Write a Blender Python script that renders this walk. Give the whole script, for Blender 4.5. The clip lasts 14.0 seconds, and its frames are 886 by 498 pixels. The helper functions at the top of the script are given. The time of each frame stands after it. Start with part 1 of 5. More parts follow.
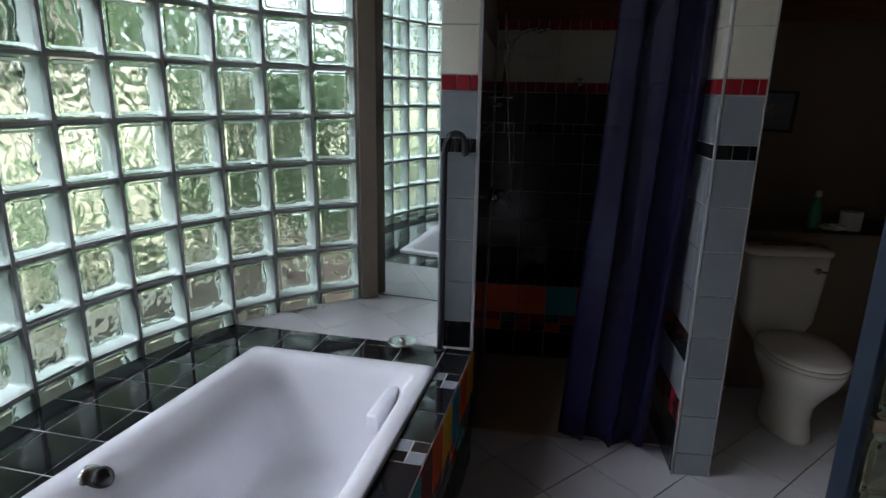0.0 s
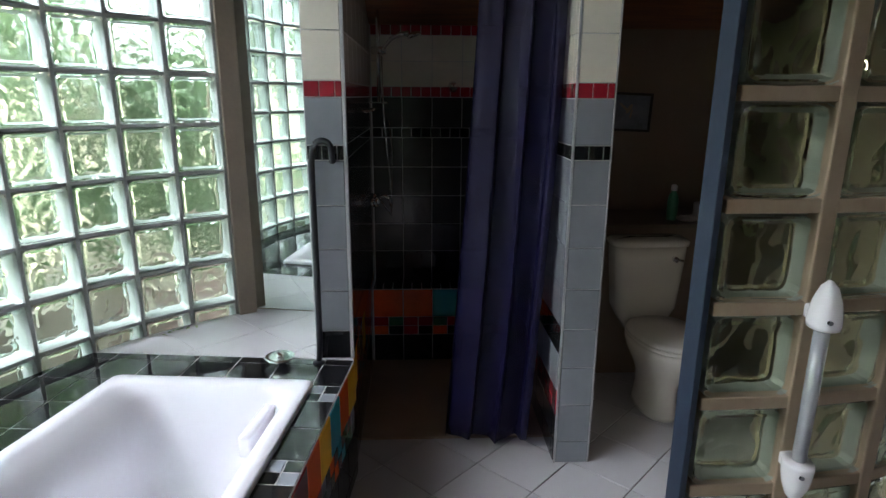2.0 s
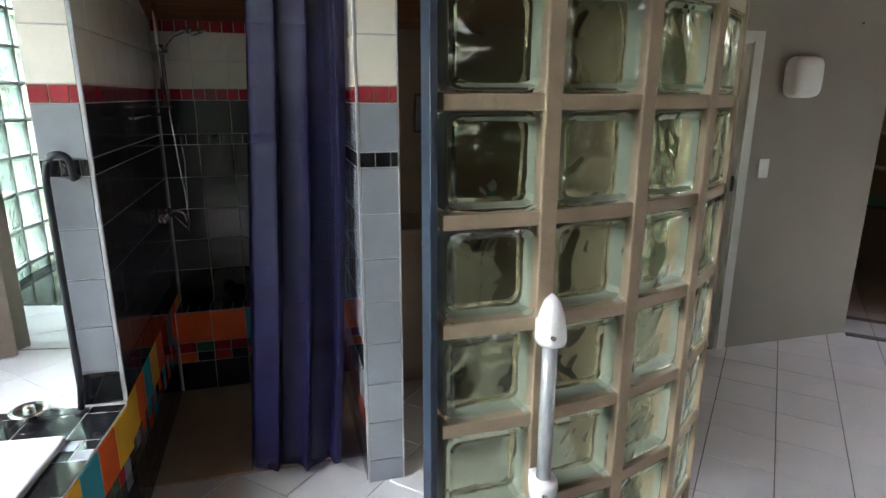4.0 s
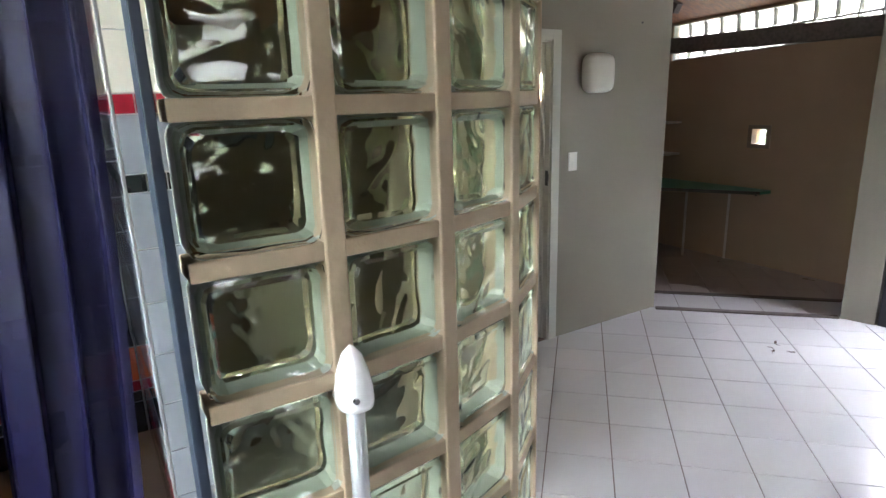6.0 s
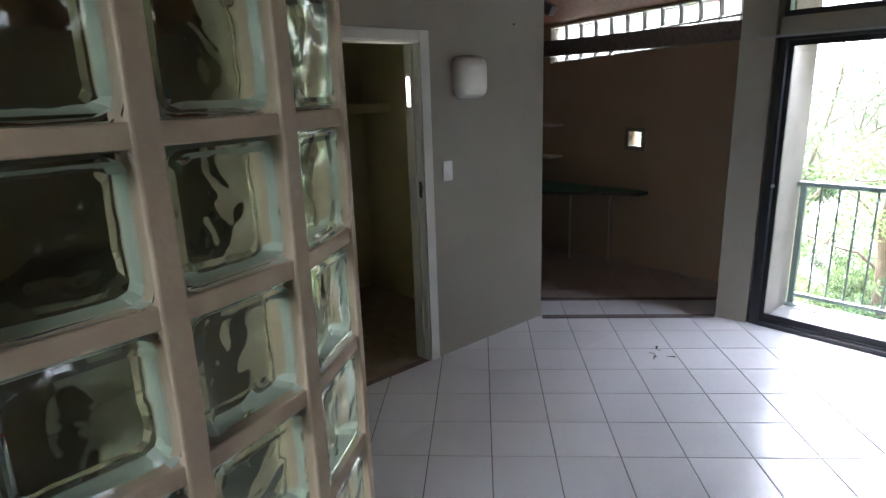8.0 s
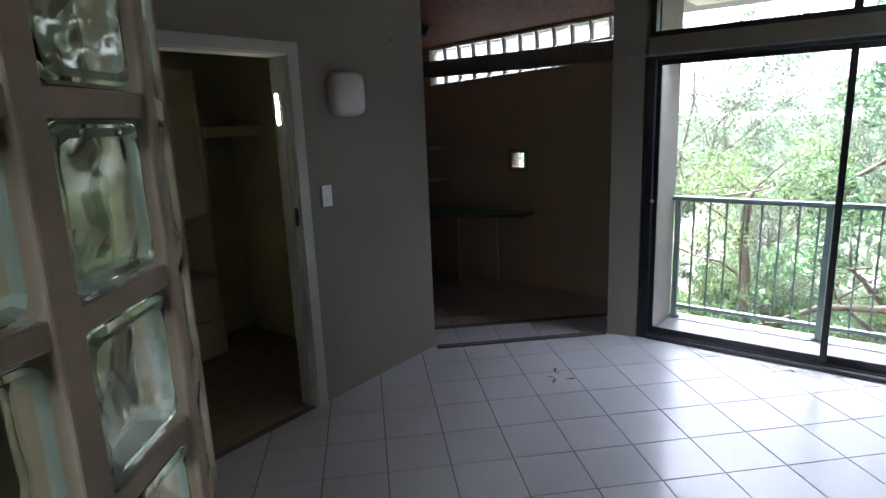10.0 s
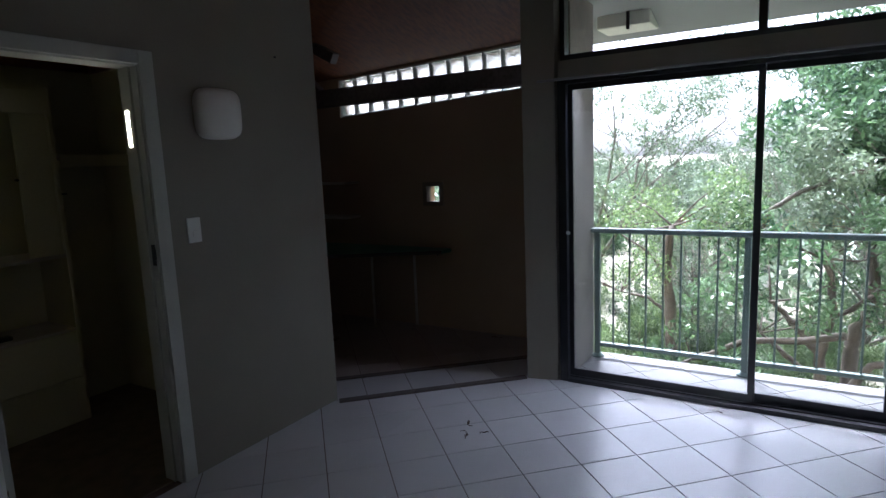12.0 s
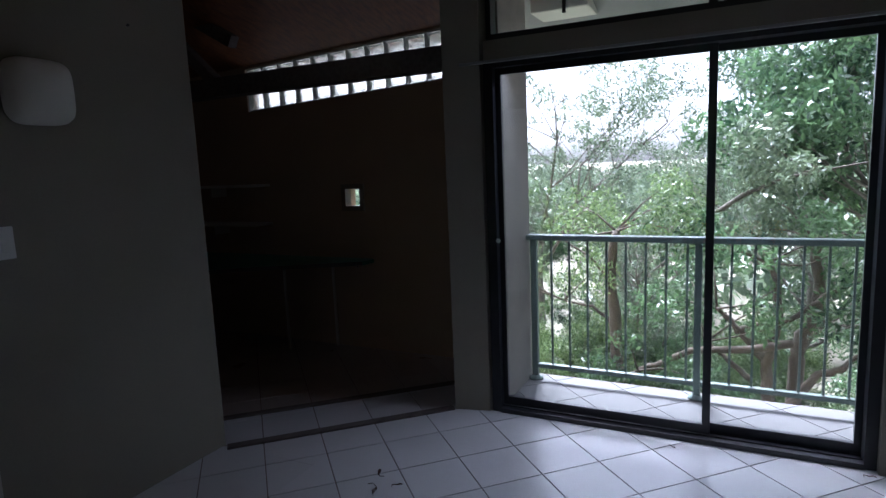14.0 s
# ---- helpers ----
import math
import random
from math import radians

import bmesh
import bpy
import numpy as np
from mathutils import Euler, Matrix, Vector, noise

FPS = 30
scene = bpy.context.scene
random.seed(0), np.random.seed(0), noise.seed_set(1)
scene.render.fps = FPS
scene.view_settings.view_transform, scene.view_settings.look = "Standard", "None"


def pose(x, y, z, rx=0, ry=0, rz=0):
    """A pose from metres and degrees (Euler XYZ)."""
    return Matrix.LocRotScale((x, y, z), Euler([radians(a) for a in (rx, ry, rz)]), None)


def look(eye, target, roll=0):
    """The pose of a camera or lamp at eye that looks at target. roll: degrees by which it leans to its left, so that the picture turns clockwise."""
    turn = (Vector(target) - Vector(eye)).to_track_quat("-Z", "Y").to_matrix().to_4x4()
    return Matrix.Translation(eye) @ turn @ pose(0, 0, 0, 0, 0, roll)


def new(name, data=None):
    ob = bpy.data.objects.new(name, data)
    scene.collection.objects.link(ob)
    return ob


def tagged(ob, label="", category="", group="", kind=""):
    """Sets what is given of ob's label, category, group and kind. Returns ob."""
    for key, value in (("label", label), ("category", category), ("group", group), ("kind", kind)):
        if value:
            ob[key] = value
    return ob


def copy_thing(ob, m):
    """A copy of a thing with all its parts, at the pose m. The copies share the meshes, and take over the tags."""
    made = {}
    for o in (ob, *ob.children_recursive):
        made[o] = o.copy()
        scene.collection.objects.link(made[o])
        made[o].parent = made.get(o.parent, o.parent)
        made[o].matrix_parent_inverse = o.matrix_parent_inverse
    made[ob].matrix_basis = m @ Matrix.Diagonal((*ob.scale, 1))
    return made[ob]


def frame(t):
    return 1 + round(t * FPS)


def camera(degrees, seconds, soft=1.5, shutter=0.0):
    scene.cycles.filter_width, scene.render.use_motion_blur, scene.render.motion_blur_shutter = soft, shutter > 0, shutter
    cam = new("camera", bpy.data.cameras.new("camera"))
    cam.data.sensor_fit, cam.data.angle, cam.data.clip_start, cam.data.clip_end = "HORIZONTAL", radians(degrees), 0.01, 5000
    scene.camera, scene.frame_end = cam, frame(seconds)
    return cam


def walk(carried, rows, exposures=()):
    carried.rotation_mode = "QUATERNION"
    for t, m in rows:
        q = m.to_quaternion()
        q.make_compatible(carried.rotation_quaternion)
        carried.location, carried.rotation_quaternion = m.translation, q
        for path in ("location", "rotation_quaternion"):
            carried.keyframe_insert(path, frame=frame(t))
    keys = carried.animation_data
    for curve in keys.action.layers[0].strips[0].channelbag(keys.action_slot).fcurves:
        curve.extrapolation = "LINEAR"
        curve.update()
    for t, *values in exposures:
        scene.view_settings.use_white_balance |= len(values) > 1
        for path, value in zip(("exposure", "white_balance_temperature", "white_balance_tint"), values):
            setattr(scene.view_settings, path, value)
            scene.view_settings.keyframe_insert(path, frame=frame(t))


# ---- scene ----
cam = camera(74.0, 14.0)
PATH = [
    (0, (0.023, -0.254, 1.663), (-0.215, 1.663, 1.146), 1.0),
    (0.5, (0.046, -0.253, 1.673), (-0.13, 1.671, 1.155), 0.9),
    (1, (0.062, -0.248, 1.678), (-0.032, 1.683, 1.163), 0.8),
    (1.5, (0.089, -0.233, 1.685), (0.082, 1.699, 1.17), 0.6),
    (2, (0.145, -0.229, 1.674), (0.232, 1.705, 1.171), 0.4),
    (2.5, (0.221, -0.207, 1.677), (0.424, 1.719, 1.178), 0.1),
    (3, (0.306, -0.21, 1.693), (0.62, 1.7, 1.191), -0.2),
    (3.2, (0.34, -0.216, 1.705), (0.688, 1.688, 1.201), 0.0),
    (5.3, (0.606, 0.065, 1.674), (1.46, 1.803, 1.176), -1.2),
    (5.5, (0.601, 0.051, 1.686), (1.499, 1.767, 1.188), -1.4),
    (6, (0.664, 0.067, 1.691), (1.679, 1.716, 1.191), -1.7),
    (6.5, (0.77, 0.107, 1.692), (1.881, 1.691, 1.186), -1.8),
    (7, (0.85, 0.145, 1.701), (2.033, 1.676, 1.194), -1.8),
    (7.5, (0.938, 0.162, 1.712), (2.171, 1.653, 1.203), -1.8),
    (8, (1.022, 0.21, 1.719), (2.293, 1.667, 1.209), -1.9),
    (10.5, (1.318, 0.403, 1.626), (2.909, 1.546, 1.225), -2.3),
    (11, (1.431, 0.374, 1.596), (3.048, 1.496, 1.241), -2.4),
    (11.5, (1.543, 0.373, 1.553), (3.186, 1.47, 1.243), -2.5),
    (12, (1.685, 0.422, 1.533), (3.369, 1.46, 1.237), -2.4),
    (12.5, (1.811, 0.482, 1.513), (3.538, 1.448, 1.226), -2.5),
    (13, (1.968, 0.497, 1.494), (3.715, 1.429, 1.211), -2.5),
    (13.5, (2.15, 0.505, 1.476), (3.911, 1.411, 1.198), -2.5),
    (14, (2.288, 0.524, 1.468), (4.057, 1.415, 1.186), -2.4),
]
EXPOSURES = [(0, 2.25, 6000, 26), (1.0, 2.7, 6100, 25), (3, 3.75, 6250, 23), (5.5, 5.1, 6200, 21), (6.5, 5.05, 6000, 21), (8, 4.3, 5750, 21), (10.5, 3.1, 5550, 21), (12, 2.4, 5400, 22), (14, 1.9, 5300, 23)]
walk(cam, [(t, look(eye, target, roll)) for t, eye, target, roll in PATH], EXPOSURES)

# ---- world ----
world = bpy.data.worlds.new("world")
scene.world = world
world.use_nodes = True
wn = world.node_tree
sky = wn.nodes.new("ShaderNodeTexSky")
sky.sky_type = "NISHITA"
sky.sun_disc = False
sky.sun_elevation = radians(59)
sky.sun_rotation = radians(60)
sky.dust_density = 4.0
sky.ozone_density = 0.6
hsv = wn.nodes.new("ShaderNodeHueSaturation")
hsv.inputs["Saturation"].default_value = 0.25
wn.links.new(sky.outputs[0], hsv.inputs["Color"])
wn.links.new(hsv.outputs[0], wn.nodes["Background"].inputs["Color"])
wn.nodes["Background"].inputs["Strength"].default_value = 0.15
sun = new("sun", bpy.data.lights.new("sun", "SUN"))
sun.data.energy, sun.data.angle, sun.data.color = 5.0, radians(20), (1.0, 0.96, 0.9)
sun.matrix_world = look((14, 7, 26), (0, 0, 0))

# the overcast sky over the glass-block window
skylight = new("skylight_west", bpy.data.lights.new("skylight_west", "AREA"))
skylight.data.shape, skylight.data.size, skylight.data.size_y = "RECTANGLE", 7.0, 3.0
skylight.data.energy, skylight.data.color = 200, (0.93, 0.98, 1.0)
skylight.matrix_world = look((-5.0, 0.6, 5.2), (0.4, 1.6, 0.6))


# the sky seen by the floor through the sliding door
skylight = new("skylight_east", bpy.data.lights.new("skylight_east", "AREA"))
skylight.data.shape, skylight.data.size, skylight.data.size_y = "RECTANGLE", 1.7, 0.08
skylight.data.energy, skylight.data.color = 2.8, (0.95, 0.98, 1.0)
skylight.matrix_world = look((5.60, 0.8, 2.08), (4.3, 0.8, 0))

# the same sky through the high strip window of the alcove
skylight = new("skylight_strip", bpy.data.lights.new("skylight_strip", "AREA"))
skylight.data.shape, skylight.data.size, skylight.data.size_y = "RECTANGLE", 2.4, 0.4
skylight.data.energy, skylight.data.color = 0.9, (1.0, 0.98, 0.93)
skylight.matrix_world = look((6.42, 3.15, 2.16), (5.0, 3.15, 2.75))

# ---- materials ----
def material(name, color, rough=0.5, metal=0.0, vary=0.12, scale=6.0, bump=0.1, fine=60.0, piece=0.0, sheen=0.5, stain=None):
    """A surface with two scales of variation, fine relief, and optional per-piece change of tone."""
    m = bpy.data.materials.new(name)
    m.use_nodes = True
    n, l = m.node_tree.nodes, m.node_tree.links
    b = n["Principled BSDF"]
    b.inputs["Roughness"].default_value, b.inputs["Metallic"].default_value = rough, metal
    b.inputs["Specular IOR Level"].default_value = sheen
    co = n.new("ShaderNodeNewGeometry")
    big, small = n.new("ShaderNodeTexNoise"), n.new("ShaderNodeTexNoise")
    big.inputs["Scale"].default_value, small.inputs["Scale"].default_value = scale, fine
    big.inputs["Detail"].default_value, small.inputs["Detail"].default_value = 4, 3
    l.new(co.outputs["Position"], big.inputs["Vector"])
    l.new(co.outputs["Position"], small.inputs["Vector"])
    ramp = n.new("ShaderNodeValToRGB")
    lo = tuple(c * (1 - vary) for c in color) if stain is None else stain
    ramp.color_ramp.elements[0].color, ramp.color_ramp.elements[0].position = (*lo, 1), 0.32
    ramp.color_ramp.elements[1].color, ramp.color_ramp.elements[1].position = (*(min(1, c * (1 + vary * 0.4)) for c in color), 1), 0.62
    mix = n.new("ShaderNodeMath")
    mix.operation = "MULTIPLY_ADD"
    l.new(small.outputs["Fac"], mix.inputs[0])
    mix.inputs[1].default_value = 0.3
    add = n.new("ShaderNodeMath")
    add.operation = "MULTIPLY"
    l.new(big.outputs["Fac"], add.inputs[0])
    add.inputs[1].default_value = 0.7
    l.new(add.outputs[0], mix.inputs[2])
    l.new(mix.outputs[0], ramp.inputs["Fac"])
    out = ramp.outputs["Color"]
    if piece:
        info, hs, mp = n.new("ShaderNodeObjectInfo"), n.new("ShaderNodeHueSaturation"), n.new("ShaderNodeMapRange")
        l.new(info.outputs["Random"], mp.inputs["Value"])
        mp.inputs["To Min"].default_value, mp.inputs["To Max"].default_value = 1 - piece, 1 + piece
        l.new(mp.outputs[0], hs.inputs["Value"])
        l.new(out, hs.inputs["Color"])
        out = hs.outputs["Color"]
    l.new(out, b.inputs["Base Color"])
    rr = n.new("ShaderNodeMapRange")
    l.new(big.outputs["Fac"], rr.inputs["Value"])
    rr.inputs["To Min"].default_value, rr.inputs["To Max"].default_value = rough * 0.75, min(1, rough * 1.25)
    l.new(rr.outputs[0], b.inputs["Roughness"])
    if bump:
        bp = n.new("ShaderNodeBump")
        bp.inputs["Strength"].default_value, bp.inputs["Distance"].default_value = bump, 0.004
        l.new(small.outputs["Fac"], bp.inputs["Height"])
        l.new(bp.outputs[0], b.inputs["Normal"])
    return m


def glass_material(name, color, rough, wave, distance):
    """Pressed glass: clear, faintly green, with a wavy surface."""
    m = bpy.data.materials.new(name)
    m.use_nodes = True
    n, l = m.node_tree.nodes, m.node_tree.links
    n.remove(n["Principled BSDF"])
    g = n.new("ShaderNodeBsdfGlass")
    g.inputs["Color"].default_value, g.inputs["Roughness"].default_value, g.inputs["IOR"].default_value = (*color, 1), rough, 1.45
    l.new(g.outputs[0], n["Material Output"].inputs["Surface"])
    if wave:
        geo = n.new("ShaderNodeNewGeometry")
        tex = n.new("ShaderNodeTexNoise")
        tex.inputs["Scale"].default_value, tex.inputs["Detail"].default_value, tex.inputs["Distortion"].default_value = wave, 0.6, 0.8
        l.new(geo.outputs["Position"], tex.inputs["Vector"])
        bp = n.new("ShaderNodeBump")
        bp.inputs["Strength"].default_value, bp.inputs["Distance"].default_value = 1.0, distance
        l.new(tex.outputs["Fac"], bp.inputs["Height"])
        l.new(bp.outputs[0], g.inputs["Normal"])
    return m


def wood_material(name, dark, light, scale=3.0, rough=0.5):
    m = material(name, light, rough, vary=0.3, scale=scale, fine=40)
    n, l = m.node_tree.nodes, m.node_tree.links
    ramp = [x for x in n if x.type == "VALTORGB"][0]
    ramp.color_ramp.elements[0].color = (*dark, 1)
    mp = n.new("ShaderNodeMapping")
    mp.inputs["Scale"].default_value = (1, 12, 12)
    co = [x for x in n if x.type == "NEW_GEOMETRY"][0]
    l.new(co.outputs["Position"], mp.inputs["Vector"])
    for t in [x for x in n if x.type == "TEX_NOISE"]:
        l.new(mp.outputs[0], t.inputs["Vector"])
    return m


WALL = material("wall_paint", (0.25, 0.232, 0.185), 0.55, vary=0.1, scale=1.6, bump=0.25, fine=90)
WALL_WC = material("brown_wall_paint", (0.25, 0.19, 0.14), 0.6, vary=0.12, scale=2, bump=0.25, fine=90)
ALCOVE = material("alcove_brown_paint", (0.36, 0.255, 0.165), 0.5, vary=0.1, scale=1.8, bump=0.25, fine=90)
WALL_OUT = material("rough_render", (0.21, 0.19, 0.175), 0.9, vary=0.25, scale=5, bump=0.9, fine=45)
CREAM = material("cream_paint", (0.62, 0.58, 0.38), 0.55, vary=0.1, scale=2, bump=0.2)
WHITE = material("white_gloss_paint", (0.74, 0.76, 0.74), 0.3, vary=0.06, scale=4, bump=0.1)
TRIM = material("pale_frame_paint", (0.50, 0.51, 0.46), 0.35, vary=0.08, scale=4, bump=0.1)
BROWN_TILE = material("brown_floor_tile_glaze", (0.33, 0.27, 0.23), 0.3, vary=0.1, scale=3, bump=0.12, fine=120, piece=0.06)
# Pale balcony tile, its base darkened to offset the strong light out there.
BALCONY_TILE = material("darkened_balcony_tile", (0.15, 0.15, 0.15), 0.7, sheen=0.25, vary=0.12, scale=4, bump=0.2, fine=90, piece=0.05)
FLOOR_TILE = material("floor_tile_glaze", (0.54, 0.54, 0.55), 0.24, vary=0.035, scale=2.5, bump=0.12, fine=120, piece=0.04)
GROUT_BROWN = material("brown_grout", (0.13, 0.085, 0.07), 0.9, vary=0.3, scale=9, bump=0.4)
GROUT_PALE = material("pale_grout", (0.55, 0.55, 0.54), 0.85, vary=0.2, scale=9, bump=0.3)
BLACK_TILE = material("black_tile_glaze", (0.012, 0.013, 0.014), 0.03, vary=0.3, scale=9, bump=0.25, fine=14, piece=0.2)
GREY_TILE = material("grey_tile_glaze", (0.24, 0.26, 0.285), 0.16, vary=0.06, scale=9, bump=0.06, fine=30, piece=0.05)
WHITE_TILE = material("white_tile_glaze", (0.76, 0.72, 0.62), 0.14, vary=0.05, scale=9, bump=0.06, fine=30, piece=0.03)
RED_TILE = material("red_tile_glaze", (0.30, 0.016, 0.03), 0.14, vary=0.15, scale=9, bump=0.06, piece=0.15)
ORANGE_TILE = material("orange_tile_glaze", (0.72, 0.11, 0.02), 0.14, vary=0.1, scale=9, bump=0.06, piece=0.1)
YELLOW_TILE = material("yellow_tile_glaze", (0.80, 0.42, 0.03), 0.14, vary=0.1, scale=9, bump=0.06, piece=0.08)
TEAL_TILE = material("teal_tile_glaze", (0.03, 0.30, 0.36), 0.14, vary=0.1, scale=9, bump=0.06, piece=0.1)
GREEN_TILE = material("green_tile_glaze", (0.02, 0.12, 0.07), 0.14, vary=0.1, scale=9, bump=0.06, piece=0.1)
MORTAR_TAN = material("tan_mortar", (0.40, 0.31, 0.205), 0.75, vary=0.14, scale=8, bump=0.4, fine=50)
MORTAR_GREY = material("grey_green_mortar", (0.36, 0.39, 0.36), 0.8, vary=0.2, scale=8, bump=0.4, fine=50)
GLASS_BLOCK = glass_material("pressed_glass", (0.915, 0.95, 0.925), 0.11, 17.0, 0.010)
GLASS_SCREEN = glass_material("pressed_screen_glass", (0.84, 0.87, 0.80), 0.035, 10.0, 0.013)
GLASS_STRIP = glass_material("frosted_strip_glass", (0.84, 0.84, 0.81), 0.2, 22.0, 0.008)
GLASS_RIM = glass_material("plain_block_glass", (0.90, 0.96, 0.92), 0.02, 0, 0)
SCREEN_EDGE = material("grey_green_block_edge", (0.36, 0.40, 0.34), 0.4, vary=0.1, scale=20, bump=0.1)
BLOCK_EDGE = material("white_block_edge_coat", (0.50, 0.555, 0.53), 0.4, vary=0.1, scale=20, bump=0.1)
PANE = glass_material("window_pane_glass", (0.97, 0.99, 0.98), 0.0, 0, 0)
ACRYLIC = material("white_bath_enamel", (0.82, 0.82, 0.86), 0.10, vary=0.02, scale=3, bump=0.0)
CERAMIC = material("white_ceramic", (0.72, 0.69, 0.62), 0.12, vary=0.03, scale=3, bump=0.0)
CHROME = material("chrome", (0.75, 0.75, 0.76), 0.08, 1.0, vary=0.05, bump=0.0)
BLACK_METAL = material("black_aluminium", (0.012, 0.013, 0.018), 0.35, 0.0, vary=0.2, bump=0.05)
BLUE_METAL = material("blue_grey_paint", (0.018, 0.028, 0.045), 0.4, 0.0, vary=0.1, bump=0.08)
RAIL_GREEN = material("green_grey_paint", (0.12, 0.165, 0.15), 0.45, 0.0, vary=0.15, bump=0.15)
BROWN_POST = material("brown_post_paint", (0.20, 0.155, 0.115), 0.5, vary=0.15, scale=4, bump=0.2)
BEAM = wood_material("dark_beam_wood", (0.05, 0.042, 0.038), (0.11, 0.09, 0.08), rough=0.6)
CEILING = wood_material("brown_ceiling_wood", (0.11, 0.04, 0.018), (0.25, 0.095, 0.04), rough=0.5)
CURTAIN = material("dark_blue_curtain_cloth", (0.008, 0.0068, 0.042), 0.5, vary=0.15, scale=12, bump=0.15, fine=300)
def let_through(m, share):
    """Thin cloth: a share of the light goes straight through."""
    n, l = m.node_tree.nodes, m.node_tree.links
    clear, mix = n.new("ShaderNodeBsdfTransparent"), n.new("ShaderNodeMixShader")
    clear.inputs["Color"].default_value = (0.55, 0.55, 0.8, 1)
    mix.inputs[0].default_value = share
    l.new(n["Principled BSDF"].outputs[0], mix.inputs[1])
    l.new(clear.outputs[0], mix.inputs[2])
    l.new(mix.outputs[0], n["Material Output"].inputs["Surface"])


let_through(CURTAIN, 0.32)
GREEN_TOP = material("green_laminate", (0.04, 0.22, 0.13), 0.4, vary=0.1, bump=0.05)
SHELF = material("pale_shelf_board", (0.55, 0.50, 0.42), 0.5, vary=0.1, bump=0.1)
OPAL = material("opal_lamp_plastic", (0.74, 0.73, 0.68), 0.35, vary=0.03, bump=0.0)
CARPET = material("brown_carpet", (0.24, 0.19, 0.135), 1.0, vary=0.3, scale=12, bump=1.0, fine=220)
BARK = material("grey_brown_bark", (0.17, 0.15, 0.125), 0.95, vary=0.4, scale=4, bump=1.0, fine=25)
GROUND = material("leaf_litter_ground", (0.20, 0.175, 0.14), 1.0, vary=0.5, scale=0.6, bump=1.0, fine=8, stain=(0.10, 0.11, 0.05))


def mirror_material():
    m = bpy.data.materials.new("mirror_silver")
    m.use_nodes = True
    b = m.node_tree.nodes["Principled BSDF"]
    b.inputs["Metallic"].default_value, b.inputs["Roughness"].default_value = 1.0, 0.015
    b.inputs["Base Color"].default_value = (0.86, 0.92, 0.90, 1)
    return m


MIRROR = mirror_material()


def leaf_material(name, a, b_):
    m = bpy.data.materials.new(name)
    m.use_nodes = True
    n, l = m.node_tree.nodes, m.node_tree.links
    b = n["Principled BSDF"]
    geo, ramp = n.new("ShaderNodeNewGeometry"), n.new("ShaderNodeValToRGB")
    ramp.color_ramp.elements[0].color, ramp.color_ramp.elements[1].color = (*a, 1), (*b_, 1)
    l.new(geo.outputs["Random Per Island"], ramp.inputs["Fac"])
    big = n.new("ShaderNodeTexNoise")
    big.inputs["Scale"].default_value, big.inputs["Detail"].default_value = 0.9, 2
    l.new(geo.outputs["Position"], big.inputs["Vector"])
    rng = n.new("ShaderNodeMapRange")
    rng.inputs["From Min"].default_value, rng.inputs["From Max"].default_value = 0.35, 0.65
    rng.inputs["To Min"].default_value, rng.inputs["To Max"].default_value = -0.3, 0.35
    l.new(big.outputs["Fac"], rng.inputs["Value"])
    add = n.new("ShaderNodeMath")
    l.new(geo.outputs["Random Per Island"], add.inputs[0])
    l.new(rng.outputs[0], add.inputs[1])
    l.new(add.outputs[0], ramp.inputs["Fac"])
    l.new(ramp.outputs[0], b.inputs["Base Color"])
    b.inputs["Roughness"].default_value = 0.35
    tr, mx = n.new("ShaderNodeBsdfTranslucent"), n.new("ShaderNodeMixShader")
    l.new(ramp.outputs[0], tr.inputs["Color"])
    mx.inputs[0].default_value = 0.4
    l.new(b.outputs[0], mx.inputs[1])
    l.new(tr.outputs[0], mx.inputs[2])
    l.new(mx.outputs[0], n["Material Output"].inputs["Surface"])
    return m


LEAF_A = leaf_material("mid_green_leaves", (0.03, 0.065, 0.02), (0.22, 0.31, 0.12))
LEAF_D = leaf_material("grey_green_leaves", (0.06, 0.11, 0.05), (0.15, 0.25, 0.12))
LEAF_B = leaf_material("dark_green_leaves", (0.022, 0.055, 0.028), (0.15, 0.25, 0.11))
LEAF_C = leaf_material("olive_leaves", (0.055, 0.085, 0.05), (0.21, 0.27, 0.16))


# ---- mesh helpers ----
def part(name, bm, mat, parent=None, label="", smooth=False):
    """Links a bmesh as one mesh object, under a thing where one is given."""
    me = bpy.data.meshes.new(name)
    bm.to_mesh(me)
    bm.free()
    for m in mat if isinstance(mat, (list, tuple)) else [mat]:
        me.materials.append(m)
    if smooth:
        me.shade_smooth()
    ob = new(name, me)
    if parent:
        ob.parent = parent
    if label:
        ob["label"] = label
    return ob


def thing(name, at, label, category, group="", turn=0):
    ob = new(name)
    ob.empty_display_size = 0.1
    ob.matrix_world = pose(*at, 0, 0, turn)
    return tagged(ob, label, category, group)


def add_box(bm, x0, x1, y0, y1, z0, z1, bevel=0.0, m=None, mat=0):
    made = bmesh.ops.create_cube(bm, size=1)["verts"]
    t = Matrix.Translation(((x0 + x1) / 2, (y0 + y1) / 2, (z0 + z1) / 2)) @ Matrix.Diagonal((x1 - x0, y1 - y0, z1 - z0, 1))
    bmesh.ops.transform(bm, matrix=t if m is None else m @ t, verts=made)
    faces = list({f for v in made for f in v.link_faces})
    for f in faces:
        f.material_index = mat
    if bevel:
        edges = list({e for f in faces for e in f.edges})
        bmesh.ops.bevel(bm, geom=edges, offset=bevel, segments=2, affect="EDGES", profile=0.5)
    return bm


def box(x0, x1, y0, y1, z0, z1, bevel=0.0):
    return add_box(bmesh.new(), x0, x1, y0, y1, z0, z1, bevel)


